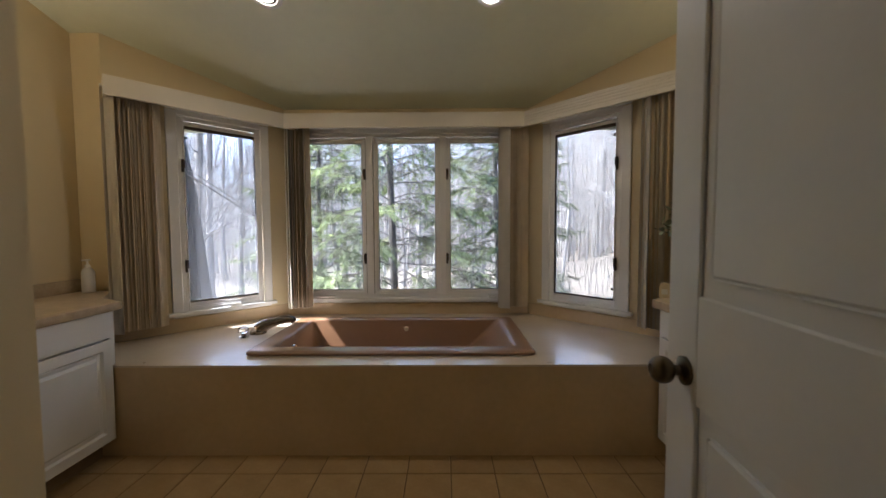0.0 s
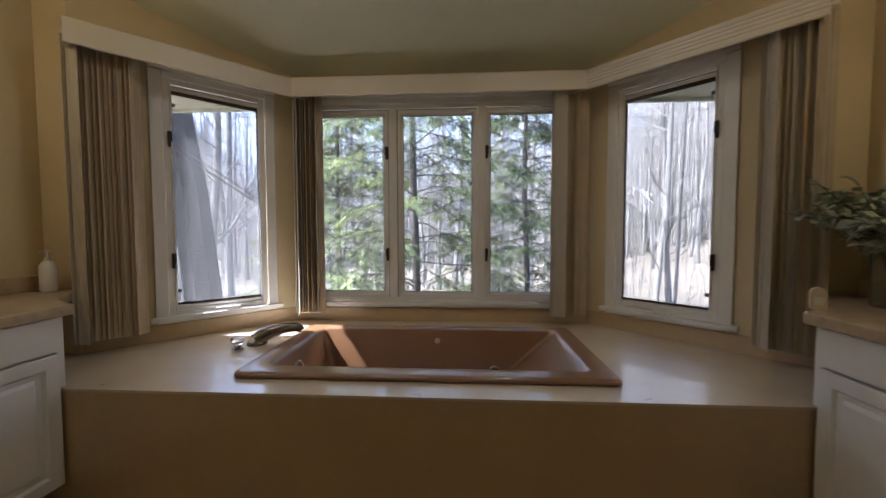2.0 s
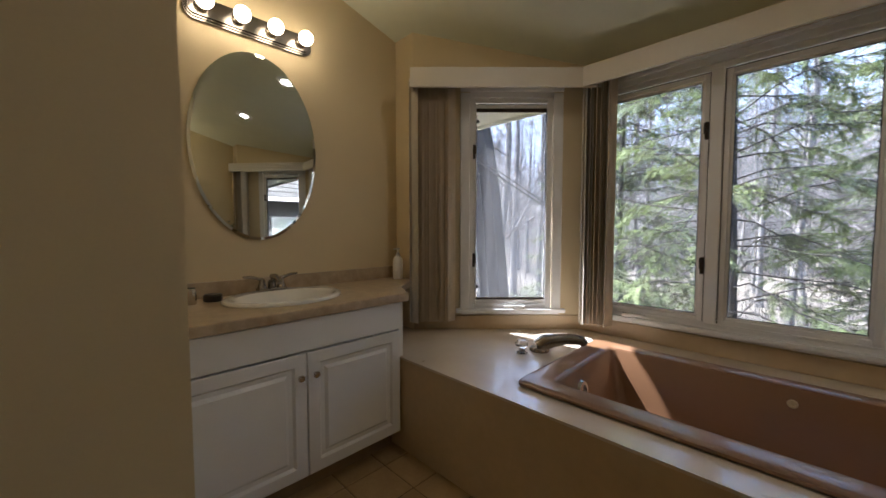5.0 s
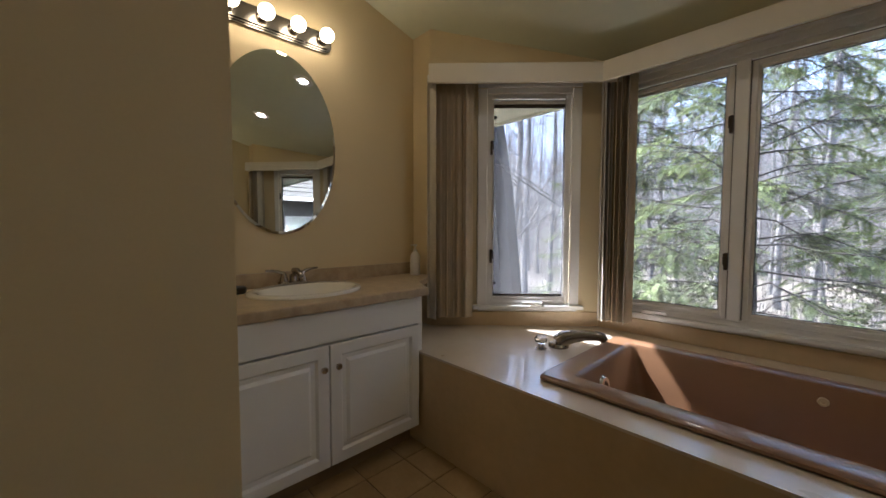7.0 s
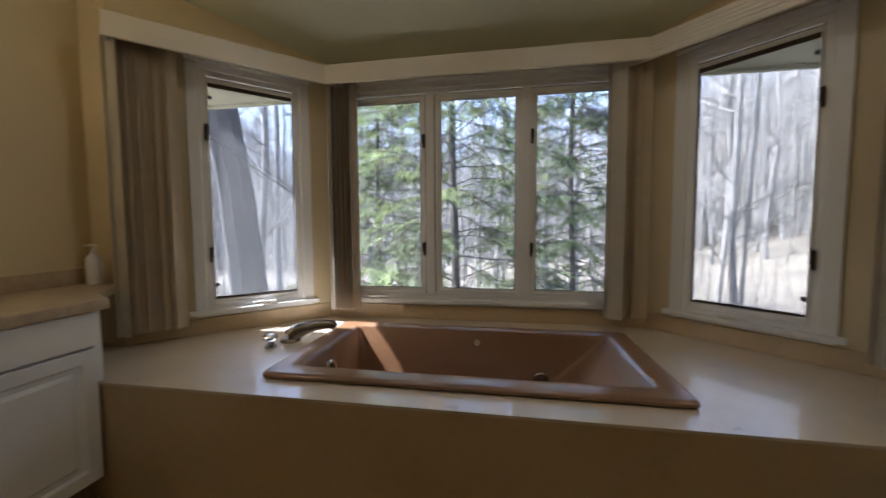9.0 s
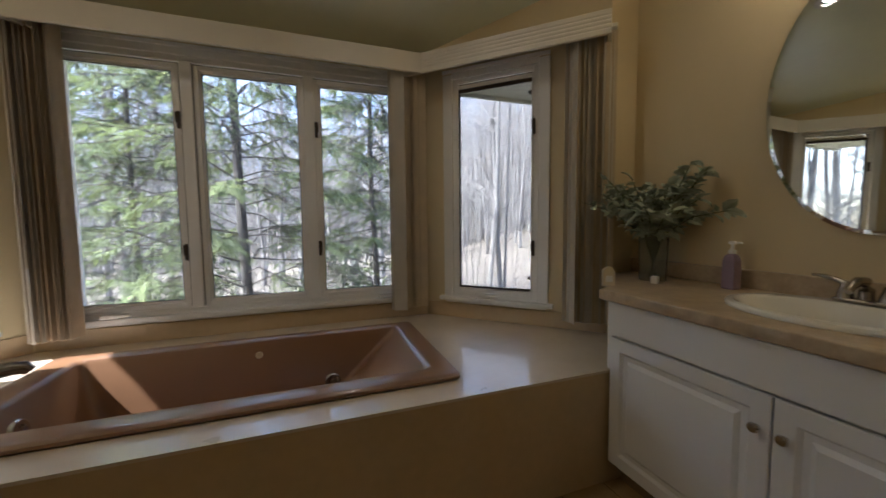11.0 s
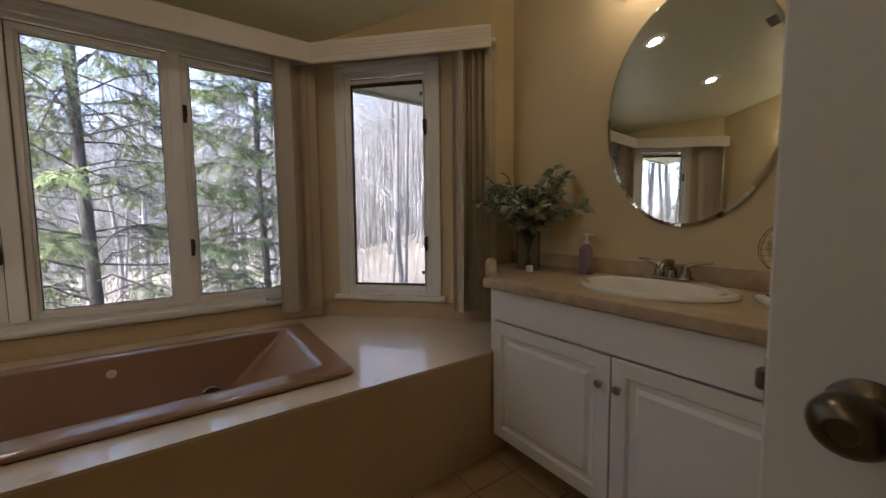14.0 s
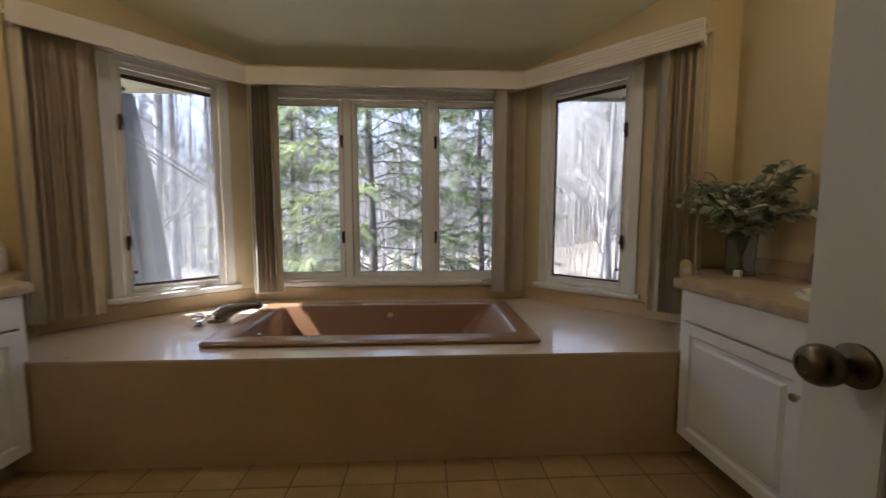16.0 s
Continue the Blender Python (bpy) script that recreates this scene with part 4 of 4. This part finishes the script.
for k in range(124):
    d, a = rnd.uniform(13, 50), radians(rnd.uniform(-54, 58) if k < 104 else rnd.uniform(-86, -62))
    x, y = d * math.sin(a), 2 + d * math.cos(a)
    big = rnd.uniform(0.95, 1.45)
    kind, spin = rnd.choice((0, 1, 1, 2, 2)), rnd.uniform(0, 360)
    if a > radians(22) and (d < 30 or k % 3 == 1):
        continue
    copy_thing(first[kind], Matrix.Translation((K * x, K * y, -2.95 * K - 0.018 * max(0, y - 12) + K * rise(x, y))) @ pose(0, 0, 0, 0, 0, spin) @ Matrix.Scale(big, 4))

# far woods, masses of thin trunks and boughs
def woods(count, a0, a1, d0, d1, bark, label):
    verts, faces = [], []
    for k in range(count):
        d, a = d0 + d1 * rnd.random() ** 1.2, radians(rnd.uniform(a0, a1))
        x, y = d * math.sin(a), 2 + d * math.cos(a)
        z0 = -3.8 + 0.06 * max(0.0, y - 40) + rise(x, y)
        h, r = rnd.uniform(16, 32), rnd.uniform(0.04, 0.11)
        i0 = len(verts)
        lx = rnd.uniform(-0.8, 0.8)
        for q in range(3):
            b = q * 2.094
            verts.append((x + r * math.cos(b), y + r * math.sin(b), z0))
        verts.append((x + lx, y, z0 + h))
        faces.extend(((i0, i0 + 1, i0 + 3), (i0 + 1, i0 + 2, i0 + 3), (i0 + 2, i0, i0 + 3)))
        for q in range(30):
            f = rnd.uniform(0.04, 0.9)
            c = Vector((x + lx * f, y, z0 + h * f))
            e = Vector((rnd.uniform(-1, 1), rnd.uniform(-0.3, 0.3), rnd.uniform(0.1, 1.1))).normalized() * rnd.uniform(0.8, 3.2)
            i0 = len(verts)
            verts.extend((c, c + Vector((0, 0, 0.045)), c + e))
            faces.append((i0, i0 + 1, i0 + 2))
    me = bpy.data.meshes.new("far_woods")
    me.from_pydata(verts, [], faces)
    me.materials.append(bark)
    fw = new("far_woods", me)
    fw.matrix_world = ROOT
    tagged(fw, label, "woods", kind="stuff")


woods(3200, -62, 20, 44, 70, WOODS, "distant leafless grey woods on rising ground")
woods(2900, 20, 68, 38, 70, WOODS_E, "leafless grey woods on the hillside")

# saplings and brush on the slopes
verts, faces = [], []
for k in range(2600):
    d, a = rnd.uniform(11, 46), radians(rnd.uniform(-58, 62))
    x, y = d * math.sin(a), 2 + d * math.cos(a)
    z0 = -3.1 + 0.06 * max(0.0, y - 40) - 0.02 * max(0.0, y - 12) + rise(x, y)
    h, w = rnd.uniform(0.5, 4.2), rnd.uniform(0.006, 0.018)
    lx, ly = rnd.uniform(-0.4, 0.4), rnd.uniform(-0.4, 0.4)
    for q in range(7):
        f = 0.0 if q == 0 else rnd.uniform(0.1, 0.8)
        c = Vector((x + lx * f, y + ly * f, z0 + h * f))
        e = Vector((lx, ly, h)) if q == 0 else Vector((rnd.uniform(-1, 1), rnd.uniform(-1, 1), rnd.uniform(0.1, 0.9))) * h * 0.35
        g = w if q == 0 else w * 0.5
        i0 = len(verts)
        verts.extend((c - Vector((g, 0, 0)), c + Vector((g, 0.3 * g, 0)), c + Vector((0, g, 0.3 * g)), c + e))
        faces.extend(((i0, i0 + 1, i0 + 3), (i0 + 1, i0 + 2, i0 + 3), (i0 + 2, i0, i0 + 3)))
me = bpy.data.meshes.new("undergrowth")
me.from_pydata(verts, [], faces)
me.materials.append(BARK)
ug = new("undergrowth", me)
ug.matrix_world = ROOT
tagged(ug, "thin leafless saplings and brush on the leaf-strewn slope", "undergrowth", kind="stuff")

# wing of the house, seen in a mirror through the bay
wing = thing("house_wing", Matrix.Identity(4), "grey-sided wing of the house with a shingled roof", "house")
part("wall", box(B(), 7.0, 11.0, -1.0, 6.2, -2.9, 2.3), SIDING, wing)
bm = B()
v = [bm.verts.new(p) for p in ((6.5, -1.4, 2.22), (6.5, 6.6, 2.22), (10.2, 6.6, 4.6), (10.2, -1.4, 4.6), (12.5, 6.6, 3.1), (12.5, -1.4, 3.1), (6.5, -1.4, 2.34), (6.5, 6.6, 2.34), (10.2, 6.6, 4.72), (10.2, -1.4, 4.72), (12.5, 6.6, 3.22), (12.5, -1.4, 3.22))]
for q in ((0, 1, 2, 3), (3, 2, 4, 5), (6, 7, 8, 9), (9, 8, 10, 11), (0, 1, 7, 6), (5, 4, 10, 11), (1, 2, 8, 7), (2, 4, 10, 8), (0, 3, 9, 6), (3, 5, 11, 9)):
    bm.faces.new([v[i] for i in q])
part("roof", bm, SHINGLE, wing)
for k in range(14):
    f = (k + 0.5) / 14
    x, z = 6.5 + 3.7 * f, 2.34 + 2.38 * f
    part("shingle_course", box(B(), -0.13, 0.13, -1.39, 6.59, 0.002, 0.022), SHINGLE, wing, m=Matrix.Translation((x, 0, z)) @ pose(0, 0, 0, 0, -math.degrees(math.atan2(2.38, 3.7)), 0))
part("gutter", box(B(), 6.38, 6.49, -1.4, 6.6, 2.22, 2.33, 0.01), WHITE, wing, "white gutter")
for y in (3.4, 5.0):
    wd = part("window", box(B(), 6.95, 6.999, y, y + 0.9, 0.5, 1.8), WHITE, wing)
    part("pane", box(B(), 6.94, 6.949, y + 0.06, y + 0.84, 0.56, 1.74), GLASS, wd)


# ---- small things ----
def pump_bottle(x, y, body, label, h=0.13, r=0.032, square=False):
    o = thing("pump_bottle", Matrix.Translation((x, y, TOP + 0.001)), label, "bottle")
    n = 4 if square else 20
    m = pose(0, 0, 0, 0, 0, 45 if square else 0)
    part("body", lathe(B(), [(r * 0.92, 0), (r, 0.006), (r * 0.98, h * 0.8), (r * 0.75, h * 0.93), (r * 0.38, h)], n, m), body, o, smooth=not square)
    part("collar", lathe(B(), [(r * 0.42, h), (r * 0.42, h + 0.016), (r * 0.2, h + 0.018), (0.006, h + 0.045)], 14), WHITEP, o, smooth=True)
    part("pump_head", box(box(B(), -0.013, 0.013, -0.013, 0.013, h + 0.042, h + 0.056, 0.004), -0.005, 0.005, -0.042, -0.012, h + 0.045, h + 0.054, 0.003), WHITEP, o, "white pump nozzle")


pump_bottle(-2.0, 2.73, WHITEP, "white plastic lotion bottle with a pump", 0.17, 0.036)
pump_bottle(2.165, 2.185, LILAC, "lilac soap bottle with a white pump", 0.16, 0.036, True)

jar = thing("black_pot", Matrix.Translation((-2.0, 1.555, TOP + 0.001)), "low black cosmetics pot lying on the counter", "pot")
part("body", lathe(B(), [(0.038, 0), (0.042, 0.006), (0.042, 0.030), (0.036, 0.036), (0.01, 0.037)], 20), BLACK, jar, smooth=True)
can = thing("toothbrush_cup", Matrix.Translation((-1.98, 1.455, TOP + 0.001)), "small chrome cup on the counter", "cup")
part("body", lathe(B(), [(0.026, 0), (0.028, 0.004), (0.028, 0.075), (0.025, 0.078), (0.024, 0.03), (0.004, 0.028)], 18), CHROME, can, smooth=True)

tab = thing("air_freshener", Matrix.Translation((CX + 1.665, YF + 0.085, TOP + 0.001)) @ pose(0, 0, 0, 0, 0, -30), "small beige plastic air freshener on the counter end", "air freshener")
bm = B()
pr = [(-0.026, 0.0), (0.026, 0.0)] + [(0.026 * math.cos(a), 0.062 + 0.028 * math.sin(a)) for a in [radians(18 * q) for q in range(11)]]
lo = [bm.verts.new((a, -0.014, b)) for a, b in pr]
hi = [bm.verts.new((a, 0.014, b)) for a, b in pr]
for k in range(len(pr)):
    bm.faces.new((lo[k], lo[(k + 1) % len(pr)], hi[(k + 1) % len(pr)], hi[k]))
bm.faces.new(lo), bm.faces.new(hi)
part("shell", bm, BEIGEP, tab)
part("grille", box(B(), -0.016, 0.016, -0.017, -0.0145, 0.02, 0.05, 0.001), WHITEP, tab)
box_small = thing("trinket_box", Matrix.Translation((1.985, 2.42, TOP + 0.001)) @ pose(0, 0, 0, 0, 0, 25), "tiny clear cube beside the vase", "trinket")
part("body", box(B(), -0.016, 0.016, -0.016, 0.016, 0, 0.036, 0.003), WHITEP, box_small)

# vase with greenery
vx, vy = 2.075, 2.51
vase = thing("glass_vase", Matrix.Translation((vx, vy, TOP + 0.001)), "clear square glass vase with water", "vase")
part("body", lathe(B(), [(0.062, 0), (0.064, 0.004), (0.070, 0.225), (0.066, 0.225), (0.060, 0.012), (0.004, 0.011)], 28), VGLASS, vase, smooth=True)
green = thing("eucalyptus_stems", Matrix.Translation((vx, vy, TOP + 0.016)), "bunch of sage-green leafy stems in the glass vase", "plant")
rnd = random.Random(9)
tips = []
for k in range(38):
    a = k * 2.39996
    el = radians(rnd.uniform(18, 88))
    reach = rnd.uniform(0.22, 0.36)
    neck = Vector((0.04 * math.cos(a), 0.04 * math.sin(a), 0.215))
    top = neck + Vector((reach * math.cos(el) * math.cos(a), reach * math.cos(el) * math.sin(a) * 1.1, reach * 1.0 * math.sin(el) + 0.03))
    b0 = Vector((-0.02 * math.cos(a), -0.02 * math.sin(a), 0.0))
    mid = neck.lerp(top, 0.5) + Vector((0, 0, 0.035))
    pts = [b0, neck, mid, top]
    part("stem", tube(B(), pts, [0.003, 0.003, 0.0025, 0.0015], 5), STEM, green)
    tips.append(pts)
lm = []
for w, l in ((0.021, 0.066), (0.026, 0.078), (0.018, 0.058)):
    bm = B()
    ctr = [(0, 0, 0.0), (0, l * 0.35, 0.004), (0, l * 0.7, 0.002), (0, l, -0.008)]
    wd = [0.003, w, w * 0.8, 0.001]
    rows = [[bm.verts.new((sx * wd[j], ctr[j][1], ctr[j][2] + abs(sx) * 0.006)) for sx in (-1, 0, 1)] for j in range(4)]
    for a, b in zip(rows, rows[1:]):
        for i in (0, 1):
            bm.faces.new((a[i], a[i + 1], b[i + 1], b[i]))
    me = bpy.data.meshes.new("leaf")
    bm.to_mesh(me)
    bm.free()
    me.materials.append(LEAF)
    lm.append(me)
for pts in tips:
    for j in range(13):
        f = rnd.uniform(0.1, 1.0)
        p = pts[1].lerp(pts[2], (f - 0.1) / 0.5) if f < 0.6 else pts[2].lerp(pts[3], (f - 0.6) / 0.4)
        ob = new("leaf", rnd.choice(lm))
        ob.parent = green
        d = (p - pts[1]).normalized()
        ob.matrix_local = Matrix.Translation(p) @ pose(0, 0, 0, rnd.uniform(-35, 55), rnd.uniform(-40, 40), math.degrees(math.atan2(d.y, d.x)) - 90 + rnd.uniform(-110, 110))

vs, fs = [], []
for pts in tips:
    for j in range(11):
        p = pts[1].lerp(pts[2], rnd.uniform(0.2, 1.0)) if j % 2 else pts[2].lerp(pts[3], rnd.random())
        e = Vector((rnd.uniform(-1, 1), rnd.uniform(-1, 1), rnd.uniform(-0.5, 0.9))).normalized()
        q = e.cross(Vector((rnd.uniform(-1, 1), rnd.uniform(-1, 1), 1))).normalized() * 0.015
        l = rnd.uniform(0.04, 0.06)
        i0 = len(vs)
        vs.extend((p, p + e * l * 0.45 + q, p + e * l, p + e * l * 0.45 - q))
        fs.append((i0, i0 + 1, i0 + 2, i0 + 3))
me = bpy.data.meshes.new("small_foliage")
me.from_pydata(vs, [], fs)
me.materials.append(LEAF)
sf = new("small_foliage", me)
sf.parent = green
tagged(sf, kind="stuff")

# desk fan
fan = thing("desk_fan", Matrix.Translation((2.0, 1.335, TOP + 0.001)) @ pose(0, 0, 0, 0, 0, -62), "small clear-caged desk fan on a white base", "fan")
part("base", box(B(), -0.080, 0.080, -0.072, 0.072, 0, 0.024, 0.010, 3), WHITEP, fan, smooth=True)
part("base_inlay", box(B(), -0.058, 0.058, -0.045, 0.05, 0.0245, 0.029, 0.002), BLACK, fan)
part("neck", tube(B(), [(0, 0.03, 0.028), (0, 0.045, 0.07), (0, 0.04, 0.12), (0, 0.02, 0.175)], [0.026, 0.018, 0.016, 0.022], 12), BLADE, fan, smooth=True)
hz = 0.185
ty = Matrix.Translation((0, 0.035, hz)) @ pose(0, 0, 0, 90, 0, 0)
part("motor", lathe(B(), [(0.03, -0.05), (0.042, -0.03), (0.044, 0.0), (0.036, 0.02)], 20, ty), GREY, fan, smooth=True)
part("hub", lathe(B(), [(0.036, 0.040), (0.036, 0.058), (0.032, 0.065), (0.022, 0.068), (0.020, 0.066), (0.004, 0.066)], 20, ty), WHITEP, fan, "round white fan hub", smooth=True)
part("badge", lathe(B(), [(0.020, 0.0665), (0.018, 0.071), (0.004, 0.072)], 16, ty), BLACK, fan)
for k in range(4):
    bm = B()
    rows = []
    for r, tw in ((0.025, 0.010), (0.050, 0.013), (0.072, 0.010)):
        rows.append([bm.verts.new(ty @ (Matrix.Rotation(radians(90 * k + dg), 4, "Z") @ Vector((r, 0, 0.03 + tw * sg)))) for dg, sg in ((-26, -1), (0, 0.2), (26, 1))])
    for a, b in zip(rows, rows[1:]):
        for i in (0, 1):
            bm.faces.new((a[i], a[i + 1], b[i + 1], b[i]))
    part("blade", bm, BLADE, fan, smooth=True)
for r, h in ((0.089, 0.015), (0.089, 0.042), (0.064, 0.056)):
    n = 40
    loop = [ty @ Vector((r * math.cos(2 * math.pi * q / n), r * math.sin(2 * math.pi * q / n), h)) for q in range(n + 1)]
    part("cage_ring", tube(B(), loop, 0.0016, 5), BLADE, fan)
for q in range(24):
    a = 2 * math.pi * q / 24
    part("cage_wire", tube(B(), [ty @ Vector((r * math.cos(a), r * math.sin(a), h)) for r, h in ((0.089, 0.0), (0.089, 0.042), (0.064, 0.056), (0.032, 0.062))], 0.0008, 4), BLADE, fan)

# ceiling vent
vy0 = 1.89
vent = thing("ceiling_vent", Matrix.Translation((-0.08, vy0, ceil_z(vy0) - 0.001)) @ pose(0, 0, 0, math.degrees(math.atan(-0.27)), 0, 0), "small dark square ceiling vent grille", "vent")
part("frame", ring(B(), -0.1, 0.1, -0.1, 0.1, 0.018, 0, 0.01, 0.002), BRONZE, vent, m=pose(0, 0, 0, 90, 0, 0))
part("backing", box(B(), -0.085, 0.085, -0.085, 0.085, -0.003, -0.001), BLACK, vent)
for k in range(6):
    part("slat", box(B(), -0.08, 0.08, -0.072 + 0.026 * k, -0.056 + 0.026 * k, -0.009, -0.004), BRONZE, vent)

# ---- floor tiles ----
TS, GAP = 0.24, 0.006
bm = box(B(), 0, TS - GAP, 0, TS - GAP, -0.006, 0.0, 0.0025)
bmesh.ops.recalc_face_normals(bm, faces=bm.faces)
tile_me = bpy.data.meshes.new("tile")
bm.to_mesh(tile_me)
bm.free()
tile_me.materials.append(TILE)
for i in range(-8, 9):
    for j in range(-9, 1):
        x, y = -0.27 + TS * i, 2.22 + TS * j
        if y < 0.0 or x < -2.0 or x > 1.80 or (y < YL and x < XL - TS) or (y < YRT and x > XR):
            continue
        ob = new("tile", tile_me)
        ob.parent = floor
        ob.matrix_local = pose(x + GAP / 2, y + GAP / 2, 0)
